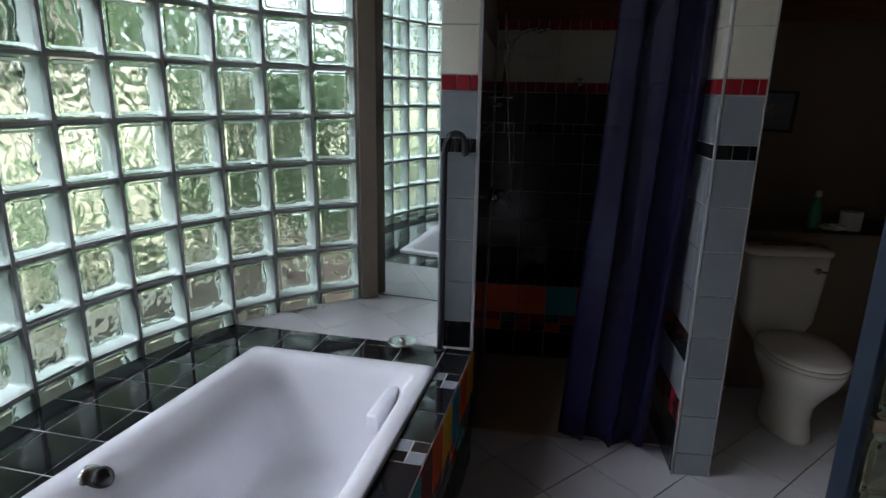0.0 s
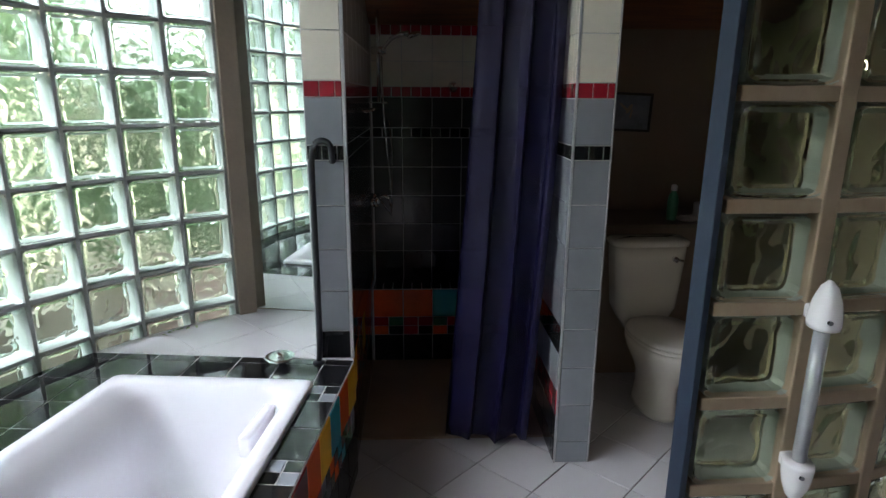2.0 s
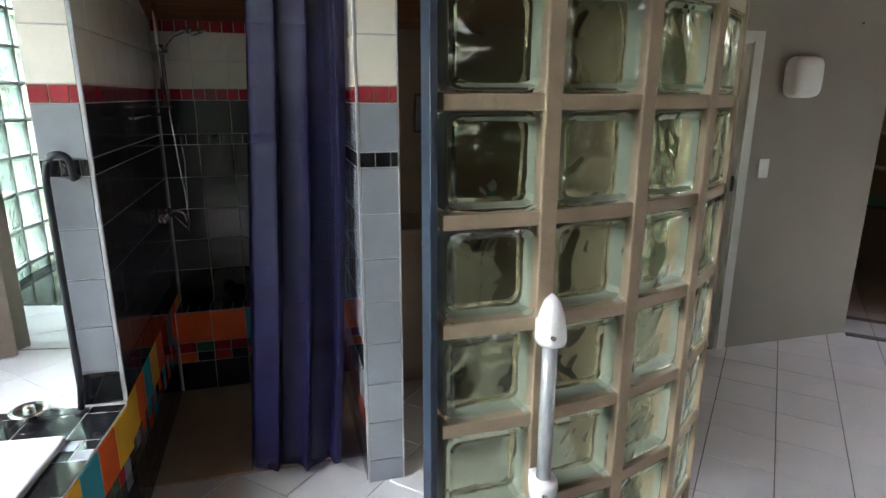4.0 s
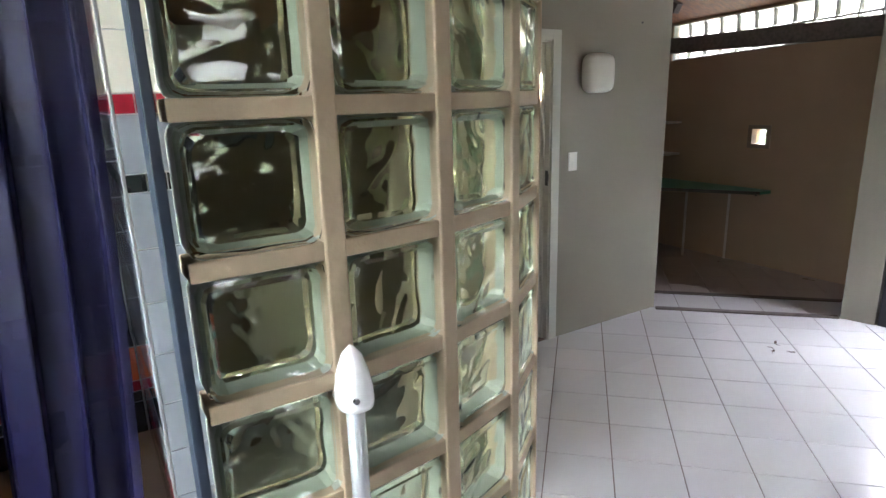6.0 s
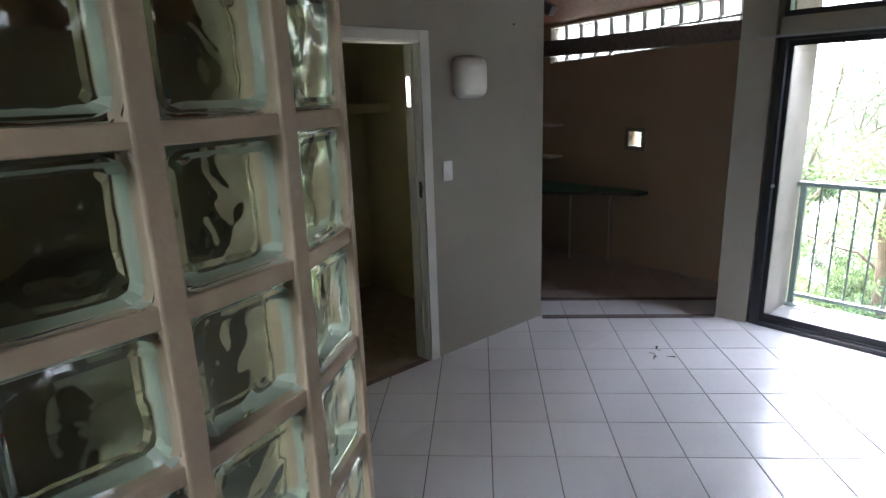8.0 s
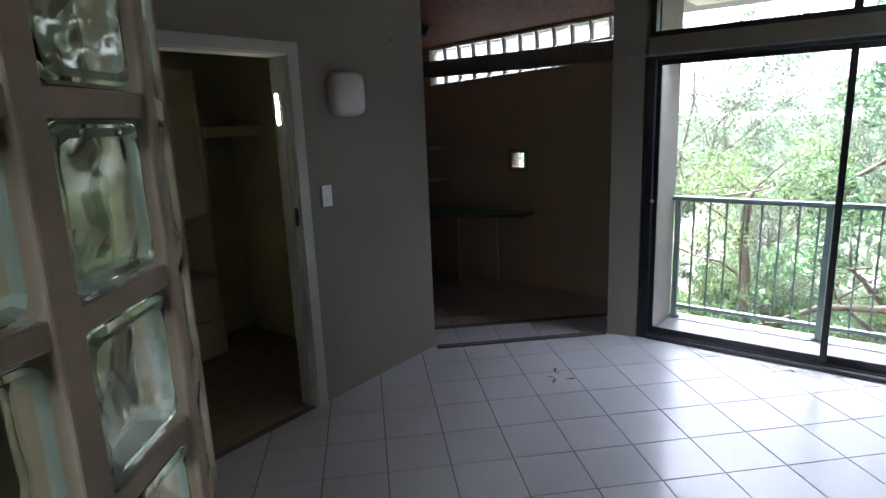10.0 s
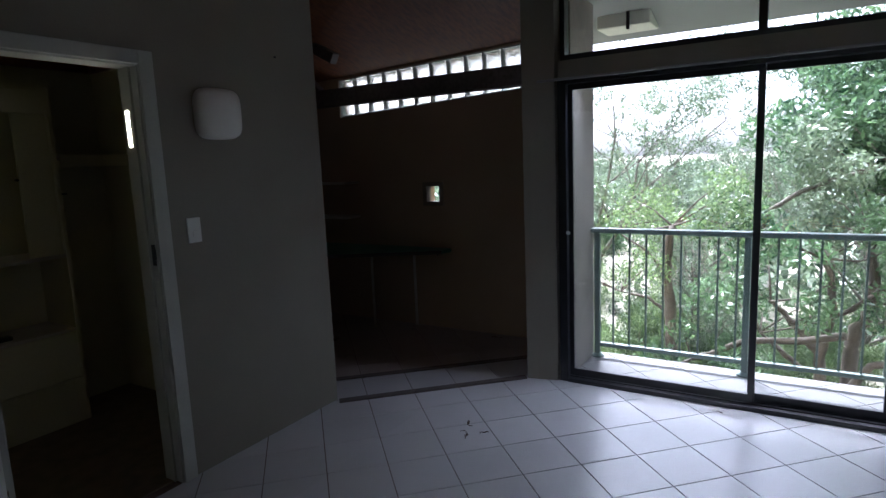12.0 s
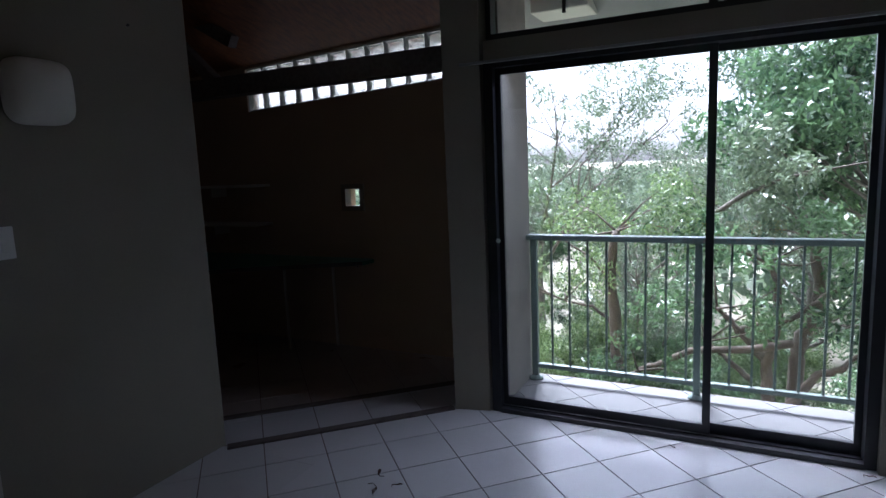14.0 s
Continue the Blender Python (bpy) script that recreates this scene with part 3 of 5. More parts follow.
def deck_cells():
    """Black tiles round the tub, two small chequered insets, and the pale ledge behind."""
    inside = arc_planes(ARC_R - 0.004, 116, 232)
    g = 0.0026
    def cell(u0, u1, v0, v1, mat, planes):
        pl = [deck_xy(u0 + g, v0 + g), deck_xy(u1 - g, v0 + g), deck_xy(u1 - g, v1 - g), deck_xy(u0 + g, v1 - g)]
        for p, n in planes:
            pl = clip(pl, p, n)
            if len(pl) < 3:
                return
        cut_piece(deck, "tile", pl, DECK - 0.006, mat)
    far = [(TUB[0] + 0.001 * DV, DV)]
    for i in range(10):
        u1 = -0.122 - 0.187 * (i - 1) if i else 0.0
        u0 = -0.122 - 0.187 * i if i else -0.122
        cell(u0, u1, -0.243, -0.056, BLACK_TILE, inside)
        cell(u0, u1, -0.056, -0.003, BLACK_TILE, inside)
    e = TUB[3] - TUB[0]
    n = Vector((e.y, -e.x)).normalized()
    if n.dot(DU) > 0:
        n = -n
    for i in range(5):
        for j in range(12):
            cell(-0.915 - 0.155 + 0.187 * (1 - i), -0.915 - 0.155 + 0.187 * (2 - i), -0.243 - 0.187 * (j + 1), -0.243 - 0.187 * j, BLACK_TILE, inside + [(TUB[0] + n * 0.002, n)])
    v = -0.243
    for k in range(3):
        for a in range(2):
            for b in range(2):
                cell(-0.122 + 0.061 * a, -0.061 + 0.061 * a, v - 0.06 * (b + 1), v - 0.06 * b, GREY_TILE if (a + b) % 2 == 0 else BLACK_TILE, [])
        v -= 0.12
        for a in range(2):
            cell(-0.122, 0.0, v - 0.187, v, BLACK_TILE, [])
            v -= 0.187
    # pale ledge, tiles laid diagonally
    mn = Vector((md.y, -md.x))
    ledge = inside + [(DO + 0.001 * DV, DV), (MA, mn), (Vector((-0.2, 0)), Vector((-1, 0)))]
    s = 0.333
    for i in range(-4, 6):
        for j in range(-4, 6):
            o = Vector((-0.62, 2.27)) + Vector((i + j, i - j)) * s * 0.7071
            r = (s - 0.004) * 0.7071
            pl = [o + Vector((r, 0)), o + Vector((0, r)), o + Vector((-r, 0)), o + Vector((0, -r))]
            for p, nn in ledge:
                pl = clip(pl, p, nn)
                if len(pl) < 3:
                    break
            if len(pl) >= 3:
                cut_piece(deck, "tile", pl, DECK - 0.006, FLOOR_TILE)


deck_cells()
BRIGHT = [YELLOW_TILE, ORANGE_TILE, TEAL_TILE, YELLOW_TILE, ORANGE_TILE, RED_TILE, TEAL_TILE, ORANGE_TILE, YELLOW_TILE, TEAL_TILE, ORANGE_TILE]
SMALL = [BLACK_TILE, GREEN_TILE, RED_TILE, GREY_TILE, BLACK_TILE, ORANGE_TILE, BLACK_TILE, TEAL_TILE]
side = basis((*deck_xy(0, -2.25), 0), (DV.x, DV.y, 0), (0, 0, 1))
tile_rows(deck, side, 2.25, [(0.365, 0.549, 0.15, [BRIGHT[(14 - k) % 11] for k in range(11 * 15)]), (0.305, 0.365, 0.061, SMALL), (0.245, 0.305, 0.061, SMALL[3:] + SMALL[:2]), (0.06, 0.245, 0.187, [BLACK_TILE]), (0.003, 0.06, 0.187, [BLACK_TILE])])


def quad_loop(corners, inset, radius, z, n=6, drop=None):
    """A rounded loop set in from four corners by inset metres."""
    out = []
    k = len(corners)
    offs = []
    for i in range(k):
        p, a, b = corners[i], corners[i - 1], corners[(i + 1) % k]
        d1, d2 = (a - p).normalized(), (b - p).normalized()
        s = abs(d1.x * d2.y - d1.y * d2.x)
        offs.append((p + (d1 + d2) * inset / s, d1, d2))
    for p, d1, d2 in offs:
        for i in range(n + 1):
            t = i / n
            q = p + d1 * radius * (1 - t) ** 2 + d2 * radius * t ** 2
            out.append((q.x, q.y, z))
    return out


bathtub = thing("bathtub", (*deck_xy(-0.5, -1.1), 0), "white enamelled built-in bathtub set into the black tiled deck", "bathtub")
bm = bmesh.new()
off = deck_xy(-0.5, -1.1)
TC = [c - off for c in TUB]
rim = [(-0.012, 0.03, DECK + 0.001), (-0.012, 0.03, DECK + 0.016), (-0.004, 0.034, DECK + 0.022), (0.05, 0.07, DECK + 0.020), (0.06, 0.08, DECK + 0.012), (0.075, 0.09, DECK - 0.02), (0.11, 0.12, DECK - 0.16), (0.155, 0.13, DECK - 0.30), (0.19, 0.10, DECK - 0.36), (0.24, 0.05, DECK - 0.385)]
TI = [TC[0] + DU * 0.075 - DV * 0.01, TC[1], TC[2], TC[3] + DU * 0.075]
add_loft(bm, [quad_loop(TC if k < 5 else TI, i, r, z) for k, (i, r, z) in enumerate(rim)], False, True)
bmesh.ops.recalc_face_normals(bm, faces=bm.faces)
if sum(f.normal.z for f in bm.faces if len(f.verts) > 4) < 0:
    bmesh.ops.reverse_faces(bm, faces=bm.faces)
part("basin", bm, ACRYLIC, bathtub, smooth=True)
bm = bmesh.new()
ac = deck_xy(-0.255, -0.46) - off
add_box(bm, -0.030, 0.016, -0.12, 0.12, DECK - 0.11, DECK - 0.030, 0.009, m=Matrix.Translation((ac.x, ac.y, 0)) @ pose(0, 0, 0, 0, 0, -8))
part("arm_rest", bm, ACRYLIC, bathtub, smooth=True)
kp = deck_xy(-0.975, -1.16) - off
bm = bmesh.new()
km = Matrix.Translation((kp.x + 0.05, kp.y, DECK - 0.015)) @ pose(0, 0, 0, 0, 62, -6) @ Matrix.Scale(1.3, 4)
add_lathe(bm, [(0, 0), (0.036, 0), (0.038, 0.006), (0.034, 0.014), (0.026, 0.018), (0, 0.018)], 28, m=km)
knob = part("overflow_rose", bm, CHROME, bathtub, "round chrome overflow knob", smooth=True)
bm = bmesh.new()
add_lathe(bm, [(0, 0.018), (0.026, 0.018), (0.024, 0.045), (0.018, 0.052), (0, 0.053)], 24, m=km)
part("knob", bm, material("dark_knob", (0.02, 0.02, 0.02), 0.25), bathtub, "dark knob on the overflow", smooth=True)
bm = bmesh.new()
wp = deck_xy(-0.62, -0.9) - off
add_lathe(bm, [(0, 0.004), (0.02, 0.004), (0.026, 0.002), (0.028, -0.004)], 24, (wp.x, wp.y, DECK - 0.384))
part("plug_ring", bm, CHROME, bathtub, "chrome plug ring", smooth=True)

spout = thing("bath_filler", (*deck_xy(-0.31, -0.05), DECK), "low round chrome and glass bath filler on the black tiles", "tap")
bm = bmesh.new()
add_lathe(bm, [(0.030, 0), (0.034, 0.004), (0.030, 0.010), (0.040, 0.018), (0.062, 0.024), (0.066, 0.029), (0.060, 0.033), (0.040, 0.030), (0, 0.029)], 36)
part("dish", bm, CHROME, spout, smooth=True)
bm = bmesh.new()
add_lathe(bm, [(0.018, 0.030), (0.020, 0.036), (0.016, 0.046), (0, 0.048)], 24)
part("button", bm, CHROME, spout, smooth=True)

# ---- piers and shower ----
ROWS_PIER = [(-0.07, 0.114, 0.2, [GREY_TILE])] + [(0.114 + 0.1867 * k, 0.114 + 0.1867 * (k + 1), 0.2, [GREY_TILE]) for k in range(7)] + [(1.421, 1.481, 0.061, [BLACK_TILE]), (1.481, 1.668, 0.2, [GREY_TILE]), (1.668, 1.730, 0.061, [RED_TILE])] + [(1.730 + 0.1867 * k, 1.730 + 0.1867 * (k + 1), 0.2, [WHITE_TILE]) for k in range(6)]
ROWS_P1 = [(0.556, 0.683, 0.2, [BLACK_TILE])] + [(0.683, 0.8655, 0.2, [GREY_TILE])] + [(0.8655 + 0.185 * k, 0.8655 + 0.185 * (k + 1), 0.2, [GREY_TILE]) for k in range(3)] + ROWS_PIER[8:]
pier_1 = structure("wall_shower_west", prism([(-0.30, 2.176), (-0.147, 2.176), (-0.147, 3.56), (-0.21, 3.56), (-0.21, 2.30), (-0.30, 2.30)], 0, TOP), GROUT_PALE, "tiled pier and shower wall in grey, white, red and black tiles")
tile_rows(pier_1, basis((-0.298, 2.176, 0), (1, 0, 0), (0, 0, 1)), 0.15, ROWS_P1)
rows_wall = [(0.003, 0.114, 0.187, [BLACK_TILE]), (0.114, 0.245, 0.187, [BLACK_TILE]), (0.245, 0.305, 0.061, SMALL), (0.305, 0.365, 0.061, SMALL[2:]), (0.365, 0.549, 0.15, BRIGHT), (0.549, 0.683, 0.187, [BLACK_TILE])] + [(r[0], r[1], 0.187 if r[2] > 0.1 else 0.061, r[3]) for r in ROWS_P1[1:]]
z_low = lambda a: a < 0.4
# Inner shower walls repeat the pier rows with grey swapped for a darker grey.
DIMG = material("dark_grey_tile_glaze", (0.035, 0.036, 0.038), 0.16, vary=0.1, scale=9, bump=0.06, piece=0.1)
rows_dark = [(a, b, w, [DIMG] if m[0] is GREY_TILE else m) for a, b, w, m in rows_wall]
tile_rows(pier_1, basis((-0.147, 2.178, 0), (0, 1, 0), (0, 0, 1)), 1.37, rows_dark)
structure("tile_trim", box(-0.147, -0.134, 2.166, 2.180, DECK, TOP, 0.003), material("pale_tile_trim", (0.42, 0.43, 0.44), 0.3), "pale corner trim")
pier_2 = structure("wall_shower_east", multi_box([(0.785, 0.943, 2.186, 3.56, 0, TOP)]), GROUT_PALE, "tiled pier and shower wall in grey, white, red and black tiles")
tile_rows(pier_2, basis((0.790, 2.186, 0), (1, 0, 0), (0, 0, 1)), 0.152, [(max(0.002, a), b, w, m) for a, b, w, m in ROWS_PIER])
tile_rows(pier_2, basis((0.785, 3.55, 0), (0, -1, 0), (0, 0, 1)), 1.355, [(a, b, w, [GREY_TILE] if m[0] is DIMG or m is BRIGHT else ([RED_TILE, BLACK_TILE] if w < 0.07 and z_low(a) else m)) for a, b, w, m in rows_dark])
structure("tile_trim", box(0.780, 0.788, 2.178, 2.186, 0, TOP, 0.002), bpy.data.materials["pale_tile_trim"], "pale corner trim")
structure("tile_trim", box(0.942, 0.948, 2.180, 2.190, 0, TOP, 0.002), bpy.data.materials["pale_tile_trim"], "pale corner trim")
north = structure("wall_shower_north", box(-0.14, 0.785, 3.545, 3.559, 0, TOP), GROUT_PALE, "shower end wall in dark grey, white, red and black tiles")
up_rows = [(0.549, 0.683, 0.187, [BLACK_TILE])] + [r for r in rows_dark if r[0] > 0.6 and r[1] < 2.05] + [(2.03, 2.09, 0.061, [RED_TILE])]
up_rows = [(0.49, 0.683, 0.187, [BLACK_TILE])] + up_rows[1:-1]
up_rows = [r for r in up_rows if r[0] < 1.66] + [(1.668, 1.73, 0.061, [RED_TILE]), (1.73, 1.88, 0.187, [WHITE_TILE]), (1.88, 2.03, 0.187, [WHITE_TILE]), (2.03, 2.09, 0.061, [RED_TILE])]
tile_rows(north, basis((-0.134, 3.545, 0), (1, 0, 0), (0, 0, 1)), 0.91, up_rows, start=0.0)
bench = structure("shower_bench", box(-0.14, 0.78, 3.31, 3.545, 0, 0.494), GROUT_PALE, "built-in tiled shower bench")
tile_rows(bench, basis((-0.134, 3.31, 0), (1, 0, 0), (0, 0, 1)), 0.91, [(0.003, 0.187, 0.187, [BLACK_TILE]), (0.187, 0.247, 0.094, [ORANGE_TILE, BLACK_TILE, RED_TILE, BLACK_TILE]), (0.247, 0.307, 0.094, [RED_TILE, GREEN_TILE, RED_TILE]), (0.307, 0.491, 0.187, [ORANGE_TILE, ORANGE_TILE, TEAL_TILE, ORANGE_TILE])])
tile_rows(bench, basis((-0.134, 3.31, 0.494), (1, 0, 0), (0, 1, 0)), 0.91, [(0.0, 0.06, 0.061, [BLACK_TILE]), (0.06, 0.12, 0.061, [BLACK_TILE]), (0.12, 0.235, 0.187, [BLACK_TILE])])
structure("shower_tray", box(-0.14, 0.785, 2.40, 3.31, -0.004, 0.012, 0.003), material("beige_shower_floor", (0.36, 0.27, 0.19), 0.35, vary=0.12, scale=5), "beige shower floor")
bm = bmesh.new()
add_loft(bm, [[(-0.92, 3.62, 2.06), (2.3, 3.62, 2.06), (2.3, 1.9, 2.72), (-1.45, 1.9, 2.72)], [(-0.92, 3.62, 2.14), (2.3, 3.62, 2.14), (2.3, 1.9, 2.80), (-1.45, 1.9, 2.80)]], True, True)
bmesh.ops.recalc_face_normals(bm, faces=bm.faces)
bath_ceiling = structure("ceiling_bathroom", bm, CEILING, "sloping brown timber ceiling")

# grab bar bent over the pier
grab = thing("towel_rail", (-0.262, 2.135, DECK), "bent black metal rail hooked to the tiled pier", "rail")
bm = bmesh.new()
pts = [(-0.018, -0.01, 0.012)] + [(-0.012, 0.0, 0.1 + 0.19 * k) for k in range(5)]
pts += [(0.032 - 0.036 * math.cos(radians(a)), 0.002, 0.91 + 0.036 * math.sin(radians(a))) for a in range(0, 181, 20)]
pts += [(0.070, 0.006, 0.86)]
add_tube(bm, pts, 0.0125, 12)
part("bar", bm, BLACK_METAL, grab, smooth=True)
bm = bmesh.new()
add_lathe(bm, [(0, 0), (0.026, 0), (0.026, 0.008), (0.014, 0.012), (0, 0.012)], 20, (-0.018, -0.01, 0))
part("foot_plate", bm, BLACK_METAL, grab, smooth=True)
bm = bmesh.new()
add_tube(bm, [(0.070, 0.0, 0.865), (0.070, 0.041, 0.865)], 0.012, 12)
part("bracket", bm, BLACK_METAL, grab, smooth=True)

# shower set
shower = thing("shower_set", (-0.134, 3.36, 0), "chrome riser rail, hand shower and mixer on the tiled wall", "shower")
bm = bmesh.new()
add_tube(bm, [(0.055, 0.03, 1.64), (0.055, 0.03, 2.3)], 0.012, 12)
part("riser_rail", bm, CHROME, shower, smooth=True)
bm = bmesh.new()
add_tube(bm, [(0.02, 0.03, 1.93), (0.10, 0.02, 1.93)], 0.022, 14)
part("slider_clamp", bm, CHROME, shower, smooth=True)
bm = bmesh.new()
add_tube(bm, [(0.075, 0.02, 1.91), (0.10, 0.0, 1.955), (0.14, -0.02, 1.995), (0.19, -0.03, 2.015), (0.235, -0.035, 2.02)], [0.010, 0.011, 0.012, 0.013, 0.016], 12)
add_lathe(bm, [(0, 0.012), (0.020, 0.012), (0.040, 0.0), (0.042, -0.012), (0.034, -0.018), (0, -0.020)], 24, m=Matrix.Translation((0.262, -0.04, 2.015)) @ pose(0, 0, 0, 0, -20, 0))
part("hand_shower", bm, CHROME, shower, smooth=True)
bm = bmesh.new()
pts = [(0.075, 0.02, 1.90), (0.08, 0.0, 1.6), (0.10, -0.02, 1.35), (0.115, -0.03, 1.2), (0.125, -0.05, 1.02), (0.12, -0.06, 0.97), (0.105, -0.07, 1.0), (0.06, -0.08, 1.06)]
add_tube(bm, pts, 0.005, 8)
add_tube(bm, [(0.11, 0.02, 1.53), (0.13, -0.01, 1.35), (0.125, -0.03, 1.1)], 0.003, 8)
part("hose", bm, CHROME, shower, smooth=True)
bm = bmesh.new()
add_tube(bm, [(0.0, -0.30, 1.09), (0.045, -0.30, 1.09)], 0.024, 16)
add_tube(bm, [(0.0, -0.12, 1.09), (0.045, -0.12, 1.09)], 0.024, 16)
add_tube(bm, [(0.045, -0.32, 1.09), (0.045, -0.10, 1.09)], 0.021, 16)
add_tube(bm, [(0.045, -0.14, 1.10), (0.09, -0.14, 1.10), (0.12, -0.14, 1.08), (0.125, -0.14, 1.04)], 0.010, 12)
part("mixer", bm, CHROME, shower, smooth=True)
bm = bmesh.new()
add_tube(bm, [(0.055, -0.75, 1.60), (0.055, 0.0, 1.60)], 0.006, 10)
add_tube(bm, [(0.0, -0.70, 1.60), (0.055, -0.70, 1.60)], 0.006, 10)
add_tube(bm, [(0.0, -0.02, 1.60), (0.055, -0.02, 1.60)], 0.006, 10)
part("towel_bar", bm, CHROME, shower, smooth=True)
bm = bmesh.new()
add_box(bm, 0.0, 0.11, -0.10, 0.13, 1.632, 1.64, 0.003)
part("soap_shelf", bm, CHROME, shower)
valve = thing("wall_valve", (0.37, 3.539, 1.73), "round chrome valve knob on the white shower tiles", "valve")
bm = bmesh.new()
add_lathe(bm, [(0, 0), (0.034, 0), (0.032, 0.012), (0.022, 0.016), (0.026, 0.04), (0.024, 0.052), (0, 0.055)], 24, m=pose(0, 0, 0, 90, 0, 0))
part("knob", bm, CHROME, valve, smooth=True)


def curtain_sheet(x0, x1, y, z0, z1, folds, amp, seed):
    rnd = random.Random(seed)
    ph = [rnd.uniform(0, 6.28) for _ in range(5)]
    bm = bmesh.new()
    nx, nz = 140, 36
    grid = []
    for s in (0, 1):
        g = []
        for j in range(nz + 1):
            v = j / nz
            row = []
            for i in range(nx + 1):
                u = i / nx
                uu = u + 0.02 * math.sin(3 * v + ph[0])
                xa, xb = x0 + 0.15 * v, x1 - 0.09 * (1 - v) ** 2
                x = xa + (xb - xa) * u + 0.012 * math.sin(6.28 * uu * folds * 1.3 + ph[1] + v)
                yy = y + amp * (0.5 + 0.5 * (1 - v)) * (math.sin(6.28 * uu * folds + ph[2] + 0.7 * math.sin(2.2 * v + ph[3])) + 0.22 * math.sin(6.28 * uu * folds * 2.3 + ph[4] + 1.5 * v))
                yy += 0.012 * math.sin(9 * v + 5 * u)
                row.append(bm.verts.new((x, yy + s * 0.0016, z0 + (z1 - z0) * v + 0.01 * math.sin(8 * u) * (1 - v))))
            g.append(row)
        grid.append(g)
    for s, g in enumerate(grid):
        for j in range(nz):
            for i in range(nx):
                q = (g[j][i], g[j][i + 1], g[j + 1][i + 1], g[j + 1][i])
                bm.faces.new(q if s == 0 else q[::-1])
    a, b = grid
    for j in range(nz):
        bm.faces.new((a[j][0], a[j + 1][0], b[j + 1][0], b[j][0]))
        bm.faces.new((a[j][nx], b[j][nx], b[j + 1][nx], a[j + 1][nx]))
    for i in range(nx):
        bm.faces.new((a[0][i], b[0][i], b[0][i + 1], a[0][i + 1]))
        bm.faces.new((a[nz][i], a[nz][i + 1], b[nz][i + 1], b[nz][i]))
    return bm


curtain = thing("shower_curtain", (0, 0, 0), "dark blue pleated shower curtain hanging between the tiled piers", "curtain")
part("cloth", curtain_sheet(0.27, 0.770, 2.33, 0.045, 2.36, 2.7, 0.034, 9), CURTAIN, curtain, smooth=True)
bm = bmesh.new()
add_tube(bm, [(-0.14, 2.33, 2.40), (0.78, 2.33, 2.40)], 0.012, 12)
part("curtain_rod", bm, CHROME, curtain, "chrome curtain rod", smooth=True)

# ---- toilet corner ----
ledge = structure("toilet_ledge", box(0.95, 2.33, 3.10, 3.56, 0, 0.93), WALL_WC, "brown painted ledge behind the toilet")
structure("toilet_ledge_board", box(0.95, 2.33, 3.085, 3.56, 0.931, 0.955, 0.004), BROWN_POST, "brown board on the ledge")
toilet = thing("toilet", (1.455, 3.06, 0), "white ceramic toilet with closed lid and cistern", "toilet", turn=2)


def egg(w, front, back, z, n=28, p=2.2):
    """An egg-shaped loop: w half width, reaching to y -front and +back."""
    out = []
    for k in range(n):
        t = 2 * math.pi * k / n
        c, s = math.cos(t), math.sin(t)
        x = w * math.copysign(abs(c) ** (2 / p), c)
        y = (back if s > 0 else front) * math.copysign(abs(s) ** (2 / p), s)
        out.append((x, y, z))
    return out


def shifted(loop, dy):
    return [(x, y + dy, z) for x, y, z in loop]


bm = bmesh.new()
bl = [shifted(egg(w, f, b, z), -0.38) for w, f, b, z in ((0.105, 0.17, 0.22, 0.0), (0.10, 0.165, 0.22, 0.02), (0.088, 0.14, 0.21, 0.10), (0.092, 0.15, 0.21, 0.17), (0.125, 0.20, 0.22, 0.24), (0.165, 0.26, 0.22, 0.31), (0.185, 0.285, 0.22, 0.36), (0.186, 0.29, 0.22, 0.385), (0.17, 0.27, 0.21, 0.392))]
add_loft(bm, bl, True, True)
bmesh.ops.recalc_face_normals(bm, faces=bm.faces)
for v in bm.verts:
    v.co.z *= 1.09
part("bowl", bm, CERAMIC, toilet, smooth=True)
bm = bmesh.new()
sl = [shifted(egg(w, f, b, z + 0.035), -0.38) for w, f, b, z in ((0.17, 0.275, 0.19, 0.394), (0.19, 0.298, 0.20, 0.397), (0.193, 0.30, 0.20, 0.408), (0.185, 0.29, 0.19, 0.414), (0.05, 0.1, 0.05, 0.414))]
add_loft(bm, sl, True, True)
bmesh.ops.recalc_face_normals(bm, faces=bm.faces)
part("seat", bm, CERAMIC, toilet, smooth=True)
bm = bmesh.new()
sl = [shifted(egg(w, f, b, z + 0.035), -0.38) for w, f, b, z in ((0.17, 0.27, 0.19, 0.416), (0.190, 0.296, 0.20, 0.419), (0.192, 0.298, 0.20, 0.430), (0.17, 0.27, 0.18, 0.441), (0.05, 0.1, 0.05, 0.447))]
add_loft(bm, sl, True, True)
bmesh.ops.recalc_face_normals(bm, faces=bm.faces)
part("lid", bm, CERAMIC, toilet, "closed white lid", smooth=True)


def rounded_rect(hx, hy, r, z, n=5):
    out = []
    for cx, cy, a0 in ((hx - r, hy - r, 0), (-hx + r, hy - r, 90), (-hx + r, -hy + r, 180), (hx - r, -hy + r, 270)):
        for k in range(n + 1):
            t = radians(a0 + 90 * k / n)
            out.append((cx + r * math.cos(t), cy + r * math.sin(t), z))
    return out


